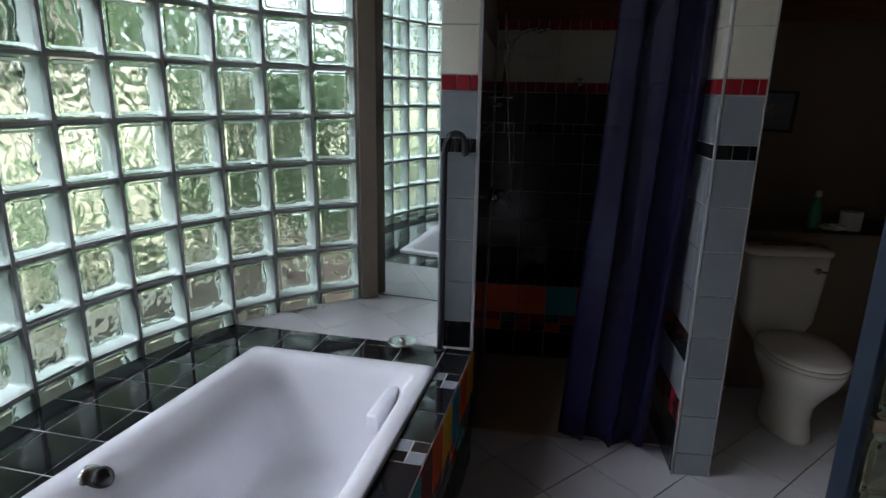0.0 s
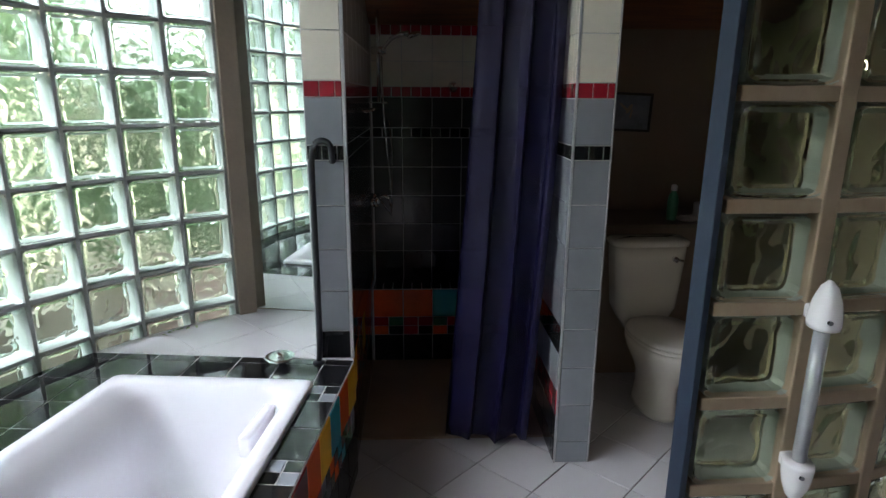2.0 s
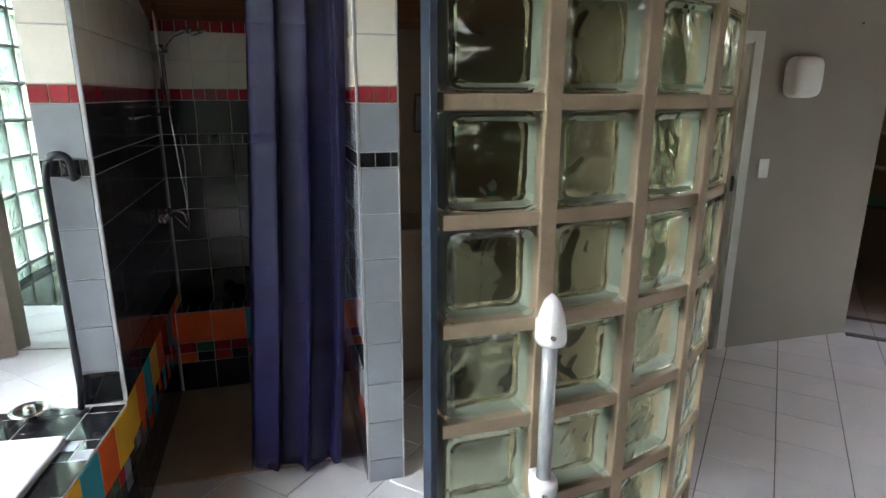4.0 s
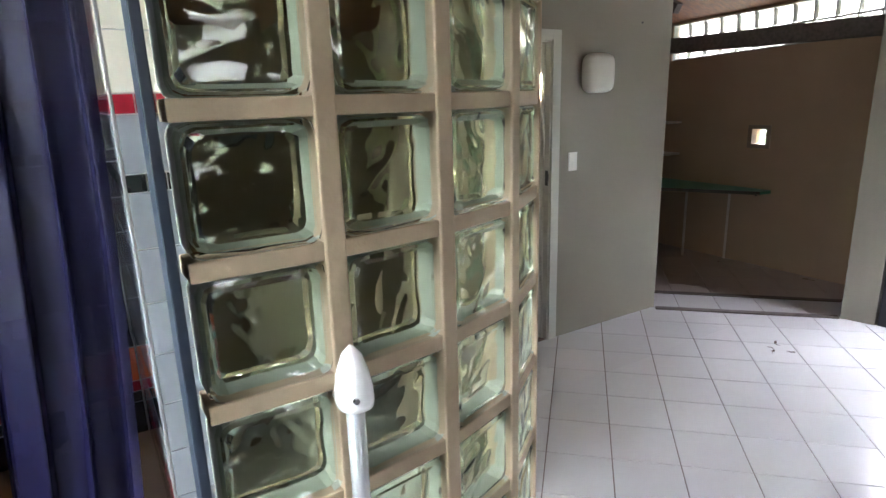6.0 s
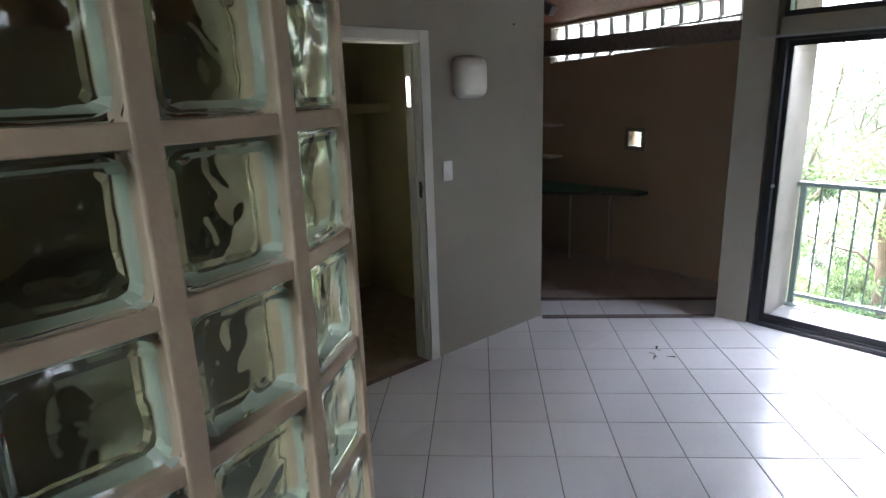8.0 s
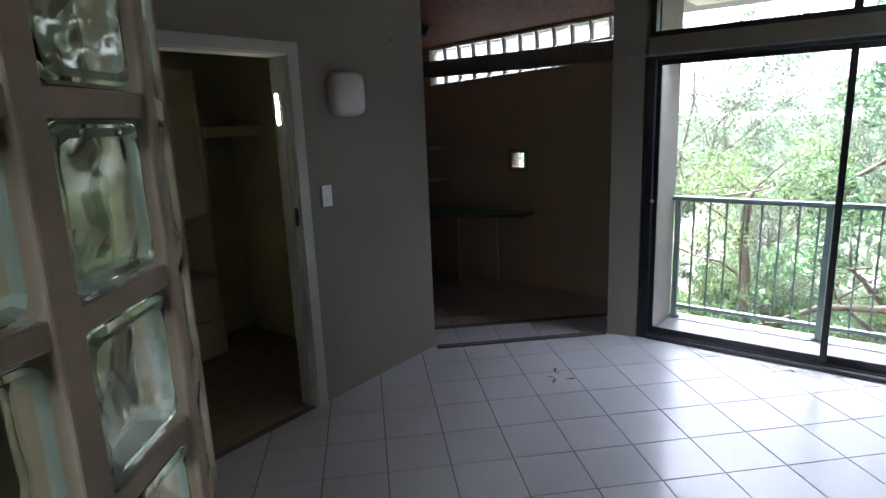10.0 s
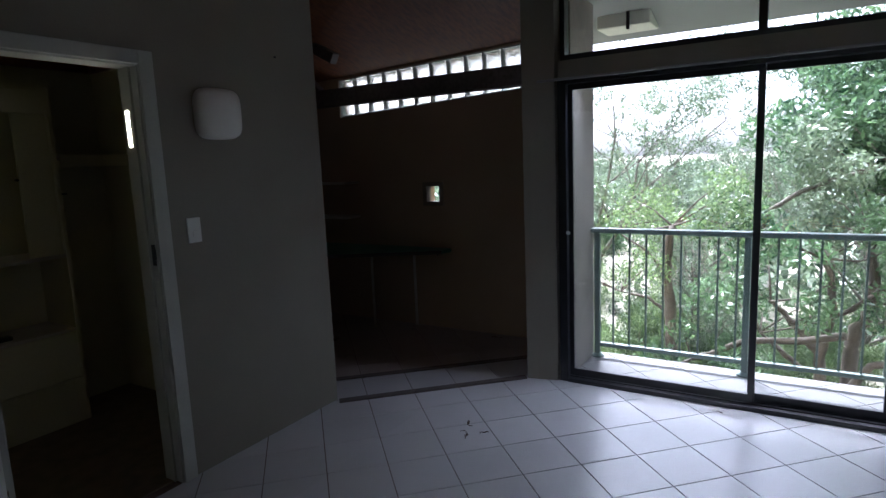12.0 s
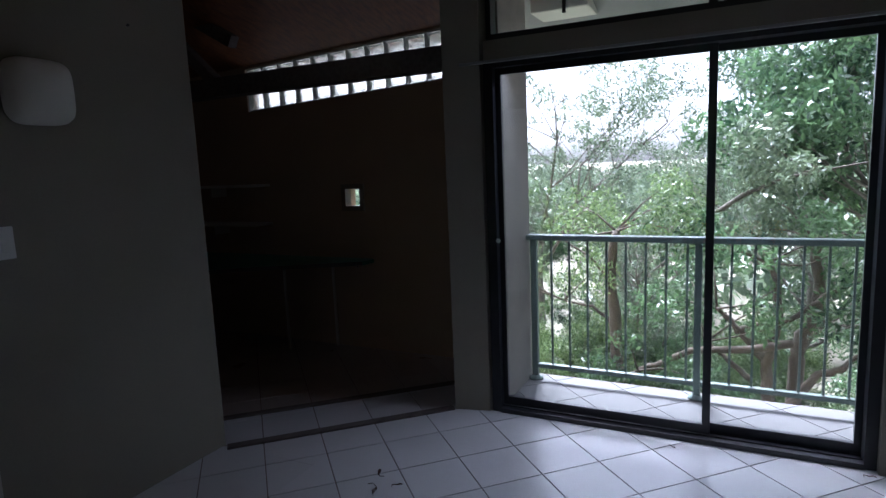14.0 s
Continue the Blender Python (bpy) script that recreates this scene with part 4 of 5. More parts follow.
bm = bmesh.new()
add_loft(bm, [shifted(rounded_rect(hx, hy, 0.05, z), -0.085) for hx, hy, z in ((0.10, 0.07, 0.36), (0.15, 0.08, 0.44), (0.178, 0.09, 0.50), (0.205, 0.094, 0.80), (0.207, 0.094, 0.865))], True, True)
bmesh.ops.recalc_face_normals(bm, faces=bm.faces)
part("cistern", bm, CERAMIC, toilet, smooth=True)
bm = bmesh.new()
add_loft(bm, [shifted(rounded_rect(hx, hy, 0.055, z), -0.085) for hx, hy, z in ((0.20, 0.09, 0.867), (0.218, 0.102, 0.870), (0.220, 0.104, 0.892), (0.205, 0.09, 0.905), (0.10, 0.04, 0.910))], True, True)
bmesh.ops.recalc_face_normals(bm, faces=bm.faces)
part("cistern_lid", bm, CERAMIC, toilet, "white cistern lid", smooth=True)
bm = bmesh.new()
add_tube(bm, [(0.125, -0.178, 0.80), (0.125, -0.20, 0.80)], 0.016, 16)
add_tube(bm, [(0.125, -0.198, 0.80), (0.165, -0.202, 0.795)], 0.007, 10)
part("flush_lever", bm, CHROME, toilet, "small chrome flush lever", smooth=True)

bottle = thing("bottle", (1.69, 3.22, 0.956), "green plastic spray bottle with white cap standing on the ledge", "bottle")
bm = bmesh.new()
add_lathe(bm, [(0, 0), (0.028, 0), (0.032, 0.01), (0.032, 0.12), (0.026, 0.15), (0.014, 0.17), (0.014, 0.18), (0, 0.18)], 24)
part("body", bm, material("green_plastic", (0.05, 0.28, 0.14), 0.3), bottle, smooth=True)
bm = bmesh.new()
add_lathe(bm, [(0.017, 0.178), (0.018, 0.205), (0.012, 0.215), (0, 0.216)], 20)
part("cap", bm, WHITE, bottle, "white cap", smooth=True)
roll = thing("toilet_roll", (1.88, 3.22, 0.956), "white toilet paper roll standing on the ledge", "toilet roll")
bm = bmesh.new()
add_lathe(bm, [(0.020, 0.0), (0.052, 0.0), (0.055, 0.004), (0.055, 0.098), (0.052, 0.102), (0.020, 0.102), (0.020, 0.0)], 32)
part("paper", bm, material("soft_white_paper", (0.72, 0.68, 0.63), 0.95, bump=0.5), roll, smooth=True)
tissue = thing("tissue_pack", (1.77, 3.17, 0.956), "crumpled pale tissue lying beside the paper roll", "tissue")
bm = bmesh.new()
bmesh.ops.create_icosphere(bm, subdivisions=3, radius=0.05)
for v in bm.verts:
    k = 1 + 0.35 * noise.noise(v.co * 40)
    v.co = Vector((v.co.x * 1.3 * k, v.co.y * k, max(0, (v.co.z + 0.05) * 0.38 * k)))
part("sheet", bm, bpy.data.materials["soft_white_paper"], tissue)

picture = thing("wall_picture", (1.475, 3.555, 1.585), "small framed grey-blue print hung on the brown wall", "picture", turn=0)
picture.matrix_world = pose(1.475, 3.556, 1.585, 0, 2, 0)
bm = bmesh.new()
for a in ((-0.16, 0.16, 0.104, 0.12), (-0.16, 0.16, -0.12, -0.104), (-0.16, -0.144, -0.104, 0.104), (0.144, 0.16, -0.104, 0.104)):
    add_box(bm, a[0], a[1], -0.018, 0.0, a[2], a[3], 0.002)
part("frame", bm, material("dark_picture_frame", (0.03, 0.022, 0.018), 0.4), picture)
part("print", box(-0.144, 0.144, -0.008, -0.001, -0.104, 0.104), material("grey_blue_print", (0.20, 0.22, 0.25), 0.5, vary=0.35, scale=9), picture, "grey-blue print")
bm = bmesh.new()
for w, f, x, z, rot in ((0.012, 0.034, 0.015, 0.02, 30), (0.008, 0.040, -0.02, 0.03, -50), (0.006, 0.03, 0.03, -0.01, 10)):
    m = Matrix.Translation((x, -0.0095, z)) @ pose(0, 0, 0, 0, rot, 0)
    vs = [bm.verts.new(m @ Vector((w * math.cos(t), 0, f * math.sin(t)))) for t in [2 * math.pi * k / 14 for k in range(14)]]
    bm.faces.new(vs)
part("motif", bm, material("pale_brown_ink", (0.38, 0.30, 0.22), 0.6), picture, "pale brown motif")

# handle on the screen
handle = thing("grab_handle", (0.988, 0.880, 0), "grey grab handle with white end caps on the glass screen", "handle")
PLASTIC = material("white_plastic", (0.80, 0.80, 0.79), 0.22, vary=0.03)
for zc, s in ((1.235, 1), (0.875, -1)):
    bm = bmesh.new()
    lv = [(0.028, -0.022 * s, 0.032), (0.030, -0.012 * s, 0.034), (0.029, 0.010 * s, 0.032), (0.024, 0.038 * s, 0.028), (0.015, 0.066 * s, 0.018), (0.003, 0.080 * s, 0.006)]
    add_loft(bm, [[(x, y * (hy / hx) * 1.0, zc + dz) for x, y, _ in rounded_rect(hx, hx, hx * 0.85, 0)] for hx, dz, hy in lv], True, True)
    bmesh.ops.recalc_face_normals(bm, faces=bm.faces)
    part("end_cap", bm, PLASTIC, handle, "white plastic end cap", smooth=True)
    bm = bmesh.new()
    add_box(bm, -0.012, 0.016, 0.02, 0.068, zc - 0.016, zc + 0.016, 0.004)
    part("foot", bm, PLASTIC, handle)
    bm = bmesh.new()
    add_lathe(bm, [(0, 0.004), (0.005, 0.004), (0.006, 0)], 12, m=Matrix.Translation((-0.010, -0.031, zc + 0.0)) @ pose(0, 0, 0, 90, 0, 0))
    part("screw", bm, CHROME, handle)
bm = bmesh.new()
add_tube(bm, [(0, 0, 0.90), (0, 0, 1.215)], 0.0155, 20)
part("bar", bm, material("grey_satin_tube", (0.55, 0.57, 0.58), 0.2, 0.35), handle, smooth=True)

# ---- room: door, switch, lamp ----
DOOR_L, DOOR_R = 2.59, 3.328
bm = bmesh.new()
for y0, y1 in ((2.985, 3.0), (3.12, 3.135)):
    add_box(bm, DOOR_L - 0.06, DOOR_L + 0.012, y0, y1, 0, 2.08, 0.003)
    add_box(bm, DOOR_R - 0.012, DOOR_R + 0.058, y0, y1, 0, 2.08, 0.003)
    add_box(bm, DOOR_L + 0.012, DOOR_R - 0.012, y0, y1, 2.018, 2.08, 0.003)
add_box(bm, DOOR_L, DOOR_L + 0.02, 3.0, 3.12, 0, 2.03)
add_box(bm, DOOR_R - 0.02, DOOR_R, 3.0, 3.12, 0, 2.03)
add_box(bm, DOOR_L + 0.02, DOOR_R - 0.02, 3.0, 3.12, 2.01, 2.03)
add_box(bm, DOOR_L + 0.02, DOOR_L + 0.032, 3.045, 3.12, 0, 2.01)
add_box(bm, DOOR_R - 0.032, DOOR_R - 0.02, 3.045, 3.12, 0, 2.01)
structure("door_frame", bm, TRIM, "pale painted door frame")
strike = thing("strike_plate", (DOOR_R - 0.021, 3.02, 1.15), "dark metal strike plate on the pale door jamb", "door hardware")
bm = bmesh.new()
add_box(bm, -0.003, 0.001, -0.013, 0.013, -0.05, 0.05, 0.001)
part("plate", bm, BLACK_METAL, strike)
bm = bmesh.new()
add_box(bm, -0.012, 0.0, -0.02, -0.012, -0.02, 0.03, 0.002)
part("lip", bm, BLACK_METAL, strike)
door = thing("door_1", (2.575, 2.972, 0.012), "open white gloss-painted flush door of the closet", "door", turn=230.5)
door["kind"] = "structure"
part("leaf", box(0.0, 0.74, -0.035, 0.0, 0, 2.032, 0.003), WHITE, door)
for z in (0.25, 1.75):
    bm = bmesh.new()
    add_tube(bm, [(-0.004, -0.002, z), (-0.004, -0.002, z + 0.09)], 0.006, 10)
    part("hinge", bm, CHROME, door, "small metal hinge", smooth=True)

switch = thing("light_switch", (3.515, 2.999, 1.245), "white rectangular light switch on the painted wall", "switch")
part("plate", box(-0.037, 0.037, -0.009, 0.0, -0.062, 0.062, 0.003), PLASTIC, switch)
part("rocker", box(-0.012, 0.012, -0.014, -0.009, -0.035, -0.002, 0.002), PLASTIC, switch, "small white rocker")
lamp = thing("wall_lamp", (3.702, 2.999, 1.815), "unlit square white opal wall lamp with rounded corners", "lamp")
bm = bmesh.new()
lv = [(0.122, 0.0), (0.127, 0.012), (0.127, 0.035), (0.121, 0.060), (0.102, 0.078), (0.06, 0.088)]


def squircle(h, y, n=40, p=4.2):
    out = []
    for k in range(n):
        t = 2 * math.pi * k / n
        c, s = math.cos(t), math.sin(t)
        out.append((h * math.copysign(abs(c) ** (2 / p), c), -y, h * math.copysign(abs(s) ** (2 / p), s)))
    return out


add_loft(bm, [squircle(h, y) for h, y in lv], True, True)
bmesh.ops.recalc_face_normals(bm, faces=bm.faces)
part("shade", bm, OPAL, lamp, smooth=True)
bm = bmesh.new()
add_loft(bm, [squircle(h, y) for h, y in ((0.09, -0.001), (0.11, 0.006))], True, True)
part("base", bm, TRIM, lamp)
nail = thing("wall_plug", (4.14, 2.999, 2.15), "small dark wall plug in the painted wall", "wall plug")
bm = bmesh.new()
add_tube(bm, [(0, 0.0, 0), (0, -0.008, 0)], 0.006, 10)
part("plug", bm, BLACK_METAL, nail)

# ---- closet fittings ----
closet = thing("closet_cabinet", (2.42, 4.25, 0.005), "cream painted built-in closet cabinet with open shelves, dusty", "cabinet")
CW, CD = 1.11, 0.36
part("side_panel", box(CW - 0.02, CW, 0, CD, 0, 2.05, 0.002), CREAM, closet)
part("side_panel", box(0, 0.02, 0, CD, 0, 2.05, 0.002), CREAM, closet)
part("back", box(0.02, CW - 0.02, CD - 0.012, CD, 0, 2.05), CREAM, closet)
part("top", box(0.02, CW - 0.02, 0, CD - 0.012, 2.03, 2.05), CREAM, closet)
part("front_board", box(0.02, CW - 0.02, 0.0, 0.018, 1.90, 2.03, 0.002), CREAM, closet)
part("upright", box(CW - 0.20, CW - 0.02, 0.03, 0.05, 1.06, 1.90, 0.002), CREAM, closet)
for z in (1.04, 0.58):
    part("shelf", box(0.02, CW - 0.02, 0, CD - 0.012, z, z + 0.02, 0.002), SHELF, closet)
part("drawer_front", box(0.02, CW - 0.02, 0.0, 0.018, 0.0, 0.28, 0.002), CREAM, closet)
part("drawer_front", box(0.02, CW - 0.02, 0.012, 0.03, 0.285, 0.575, 0.002), CREAM, closet)
bm = bmesh.new()
add_tube(bm, [(CW - 0.22, 0.03, 1.52), (CW - 0.22, 0.01, 1.52)], 0.008, 12)
part("knob", bm, BLACK_METAL, closet, "small dark knob")
shoe = thing("dark_box", (3.13, 4.33, 0.606), "small dark object lying on the closet shelf", "box")
part("lump", box(-0.06, 0.06, -0.03, 0.03, 0, 0.025, 0.01), BLACK_METAL, shoe)
cshelf = thing("closet_shelf", (3.53, 4.22, 1.64), "cream wall shelf with a hanging rail in the closet", "shelf")
part("board", box(0, 0.465, 0, 0.395, 0, 0.02, 0.002), SHELF, cshelf)
part("edge_board", box(0, 0.465, -0.016, 0.0, -0.05, 0.022, 0.002), CREAM, cshelf)
vent = thing("wall_slots", (3.62, 4.619, 1.36), "three short dark slots in the cream closet wall", "vent")
for dx, dz in ((0.07, 0.06), (0.0, 0.0), (0.03, -0.05)):
    part("slot", box(dx - 0.05, dx + 0.05, -0.004, 0.0, dz - 0.005, dz + 0.005, 0.001), BLACK_METAL, vent)
# Glowing strip stands in for a reflection on the jamb and brightens the closet.
strip_light = thing("strip_light", (3.306, 3.085, 1.655), "short upright glowing strip in place of a reflection on the closet door frame", "lamp")
em = bpy.data.materials.new("warm_white_glow")
em.use_nodes = True
em.node_tree.nodes["Principled BSDF"].inputs["Emission Color"].default_value = (1.0, 0.93, 0.62, 1)
em.node_tree.nodes["Principled BSDF"].inputs["Emission Strength"].default_value = 9.0
part("tube", box(-0.012, -0.004, -0.012, 0.012, 0.0, 0.165, 0.003), em, strip_light)
part("backing", box(-0.004, 0.0, -0.026, 0.026, -0.01, 0.185), TRIM, strip_light)
structure("cornice", multi_box([(2.3, 4.0, 4.58, 4.62, 2.22, 2.30), (3.96, 4.0, 3.12, 4.58, 2.22, 2.30)]), CEILING, "brown closet cornice")
structure("ceiling_closet", multi_box([(3.45, 4.0, 3.12, 4.62, 2.30, 2.34)]), CREAM, "cream closet ceiling beside a dark open hatch")
structure("ceiling_hatch", multi_box([(2.3, 3.45, 3.12, 4.62, 2.42, 2.46)]), BEAM, "dark timber over the closet hatch")

# ---- alcove ----
desk = thing("corner_desk", (6.2, 3.125, 0), "green laminate corner desk on pale legs in the alcove", "desk")
bm = bmesh.new()
top = [(-0.16, 0.0), (-0.02, -0.02), (-0.003, 0.02), (-0.003, 2.05), (-1.1, 2.05), (-1.1, 1.3), (-0.62, 0.80)]
add_loft(bm, [[(x, y, z) for x, y in top] for z in (0.722, 0.75)], True, True)
bmesh.ops.recalc_face_normals(bm, faces=bm.faces)
part("top", bm, GREEN_TOP, desk)
bm = bmesh.new()
for a, b in ((top[0], top[6]), (top[6], top[5])):
    d = Vector((b[0] - a[0], b[1] - a[1]))
    add_box(bm, 0, d.length, -0.004, 0.004, 0.72, 0.7515, m=Matrix.Translation((a[0], a[1], 0)) @ pose(0, 0, 0, 0, 0, math.degrees(math.atan2(d.y, d.x))))
part("edge", bm, material("dark_edge_strip", (0.05, 0.045, 0.03), 0.5), desk, "dark edging")
part("leg", box(-0.030, -0.012, 0.38, 0.398, 0, 0.722, 0.002), SHELF, desk)
part("leg", box(-0.25, -0.232, 0.71, 0.728, 0, 0.722, 0.002), SHELF, desk)
bm = bmesh.new()
add_tube(bm, [(-0.205, 0.012, 0.722), (-0.165, 0.012, 0.722)], 0.011, 12)
part("bolt", bm, CHROME, desk, "small bright bolt")
for z in (1.37, 1.04):
    sh = thing("wall_shelf", (6.2, 4.14, z), "narrow pale shelf board fixed to the alcove wall", "shelf", "alcove shelves")
    part("board", box(-0.22, -0.002, 0, 1.05, -0.02, 0.0, 0.002), SHELF, sh)
    part("bracket", box(-0.16, -0.002, 0.52, 0.54, -0.10, -0.02, 0.002), SHELF, sh)

niche = structure("window_2", multi_box([(6.188, 6.27, 3.173, 3.213, 1.135, 1.350), (6.188, 6.27, 3.350, 3.390, 1.135, 1.350), (6.188, 6.27, 3.213, 3.350, 1.135, 1.173), (6.188, 6.27, 3.213, 3.350, 1.311, 1.350)]), BROWN_POST, "small square window with a brown frame")
pane = part("pane", box(6.24, 6.246, 3.213, 3.350, 1.16, 1.32), PANE, niche)
pane.visible_shadow = False
part("glazing_bar", box(6.234, 6.239, 3.213, 3.233, 1.173, 1.311), BROWN_POST, niche)

# glass-block strip above the alcove wall
ST_P = 0.1745
bm = bmesh.new()
for k in range(0, 15):
    y = 4.32 - k * ST_P
    yz_slab(bm, [(y - 0.004, strip_z(y, 2.08)), (y + 0.004, strip_z(y, 2.08)), (y + 0.004, strip_z(y, 2.436)), (y - 0.004, strip_z(y, 2.436))], 6.215, 6.285)
for z in (2.084, 2.259, 2.434):
    yz_slab(bm, [(1.9, strip_z(1.9, z) - 0.006), (4.32, strip_z(4.32, z) - 0.006), (4.32, strip_z(4.32, z) + 0.006), (1.9, strip_z(1.9, z) + 0.006)], 6.216, 6.284)
bmesh.ops.recalc_face_normals(bm, faces=bm.faces)
strip = structure("window_3", bm, MORTAR_GREY, "high strip window of two rows of glass blocks")
ST_B = block_mesh("glass_block_strip", ST_P - 0.008, 0.165, 0.07, rim=MORTAR_GREY, glass=GLASS_STRIP)
for k in range(0, 14):
    for z in (2.1715, 2.3465):
        y = 4.32 - (k + 0.5) * ST_P
        set_block(ST_B, strip, pose(6.25, y, strip_z(y, z), 0, 0, 90) @ pose(0, 0, 0, 0, -math.degrees(math.atan(STRIP_SLOPE)), 0))

# timber strips in the floor at the alcove
def floor_strip(name, a, b, w, z1, e0=0.17, e1=0.12):
    a, b = Vector(a), Vector(b)
    d = b - a
    bm = bmesh.new()
    add_box(bm, -e0, d.length + e1, -w / 2, w / 2, -0.01, z1, 0.002, m=Matrix.Translation((a.x, a.y, 0)) @ pose(0, 0, 0, 0, 0, math.degrees(math.atan2(d.y, d.x))))
    return structure(name, bm, BEAM, "dark timber strip set in the floor")


floor_strip("threshold_strip", (4.55, 2.84), (5.26, 2.12), 0.055, 0.012)
floor_strip("threshold_strip", (4.96, 3.00), (5.45, 2.49), 0.05, 0.012, 0.70, 0.55)
# dark rafters in the alcove
for p, q, w in (((5.47, 3.90, 2.13), (5.47, 4.62, 2.78), 0.04), ((5.62, 3.84, 2.42), (5.62, 4.6, 2.84), 0.045)):
    bm = bmesh.new()
    p, q = Vector(p), Vector(q)
    d = (q - p).normalized()
    m = basis(p, (1, 0, 0), d.cross(Vector((1, 0, 0))))
    add_box(bm, -0.04, 0.04, -w, w, 0, (q - p).length, 0.004, m=m)
    structure("rafter", bm, BEAM, "dark timber brace between beam and ceiling")
alc = bmesh.new()
add_loft(alc, [[(4.45, 5.2, 3.0), (6.2, 5.2, 2.33), (6.2, 2.0, 2.47), (4.45, 2.0, 3.0)], [(4.45, 5.2, 3.06), (6.2, 5.2, 2.39), (6.2, 2.0, 2.53), (4.45, 2.0, 3.06)]], True, True)
bmesh.ops.recalc_face_normals(alc, faces=alc.faces)
structure("ceiling_alcove", alc, CEILING, "sloping varnished brown timber ceiling")

# added opening in the unseen wall behind, which lights the screen
back_fill_opening = structure("window_5", multi_box([(1.3, 1.35, -2.56, -2.49, 1.8, 2.3), (1.95, 2.0, -2.56, -2.49, 1.8, 2.3), (1.35, 1.95, -2.56, -2.49, 1.8, 1.85), (1.35, 1.95, -2.56, -2.49, 2.25, 2.3)]), BLACK_METAL, "added unseen opening in a black frame that lets in light")

# ---- sliding door, upper windows, balcony ----
SY0, SY1 = -0.08, 1.80
slide = structure("door_2", multi_box([(5.40, 5.52, SY1 - 0.055, SY1, 0.0, 2.02), (5.40, 5.52, SY0, SY0 + 0.05, 0.0, 2.02), (5.40, 5.52, SY0 + 0.05, SY1 - 0.055, 1.985, 2.02), (5.39, 5.53, SY0 + 0.05, SY1 - 0.055, 0.0, 0.028)]), BLACK_METAL, "closed sliding glass door in a black aluminium frame")
part("track", multi_box([(5.43, 5.436, SY0 + 0.05, SY1 - 0.055, 0.028, 0.036), (5.475, 5.481, SY0 + 0.05, SY1 - 0.055, 0.028, 0.036)]), BLACK_METAL, slide)


def sash(x, y0, y1, name="sash"):
    s = part(name, multi_box([(x - 0.014, x + 0.014, y0, y0 + 0.035, 0.036, 1.985), (x - 0.014, x + 0.014, y1 - 0.035, y1, 0.036, 1.985), (x - 0.014, x + 0.014, y0 + 0.035, y1 - 0.035, 0.036, 0.085), (x - 0.014, x + 0.014, y0 + 0.035, y1 - 0.035, 1.95, 1.985)]), BLACK_METAL, slide)
    p = part("pane", box(x - 0.003, x + 0.003, y0 + 0.03, y1 - 0.03, 0.08, 1.955), PANE, s)
    p.visible_shadow = False
    return s


sash(5.458, 0.62, SY1 - 0.05)
sash(5.492, SY0 + 0.045, 0.66)
bm = bmesh.new()
add_tube(bm, [(5.40, 1.733, 1.03), (5.39, 1.733, 1.03)], 0.014, 14)
part("lock", bm, CHROME, slide, "round metal lock")
upper = structure("window_4", multi_box([(5.46, 5.54, SY1 - 0.03, SY1, 2.132, 2.72), (5.46, 5.54, SY0, SY0 + 0.03, 2.132, 2.72), (5.46, 5.54, SY0 + 0.03, SY1 - 0.03, 2.132, 2.174), (5.46, 5.54, 0.625, 0.668, 2.174, 2.69), (5.46, 5.54, SY0 + 0.03, SY1 - 0.03, 2.69, 2.72)]), BLACK_METAL, "fixed window over the sliding door in a black frame")
for y0, y1 in ((SY0 + 0.03, 0.625), (0.668, SY1 - 0.03)):
    p = part("pane", box(5.497, 5.503, y0, y1, 2.174, 2.69), PANE, upper)
    p.visible_shadow = False
structure("blind_track", box(5.35, 5.37, SY0, SY1 + 0.12, 2.005, 2.02, 0.002), material("grey_track", (0.3, 0.3, 0.3), 0.4), "grey rail under the beam")
bm = bmesh.new()
add_loft(bm, [[(5.57, -3.5, 2.85), (7.0, -3.5, 2.49), (7.0, 6.5, 2.49), (5.57, 6.5, 2.85)], [(5.57, -3.5, 2.97), (7.0, -3.5, 2.61), (7.0, 6.5, 2.61), (5.57, 6.5, 2.97)]], True, True)
bmesh.ops.recalc_face_normals(bm, faces=bm.faces)
structure("eaves", bm, material("pale_soffit", (0.20, 0.215, 0.22), 0.6, vary=0.15, scale=3), "pale eaves over the balcony")

soffit_box = thing("soffit_box", (6.68, 1.72, 2.60), "pale painted box with a dark strap fixed under the eaves", "box")
part("box", box(-0.16, 0.16, -0.25, 0.16, -0.09, 0.06, 0.01), TRIM, soffit_box)
part("strap", box(-0.18, -0.162, -0.10, -0.075, -0.12, 0.10, 0.003), BLACK_METAL, soffit_box, "dark strap")
railing = thing("balcony_railing", (6.0, 0.03, 0), "green-grey painted metal balcony railing with thin upright bars", "railing")
for y in (1.69, 0.685, -0.17, -1.1):
    bm = bmesh.new()
    add_box(bm, -0.02, 0.02, y - 0.02, y + 0.02, 0.004, 0.955, 0.003)
    pst = part("post", bm, RAIL_GREEN, railing)
    bm = bmesh.new()
    add_lathe(bm, [(0, 0.003), (0.048, 0.003), (0.048, 0.010), (0.03, 0.018), (0.026, 0.03), (0, 0.03)], 20, (0, y, 0))
    part("foot_cover", bm, RAIL_GREEN, railing, smooth=True)
part("top_rail", box(-0.032, 0.032, -1.15, 1.735, 0.955, 0.992, 0.008), RAIL_GREEN, railing)
part("bottom_rail", box(-0.018, 0.018, -1.1, 1.70, 0.085, 0.115, 0.004), RAIL_GREEN, railing)
bar_me = None
y = 1.69 - 0.118
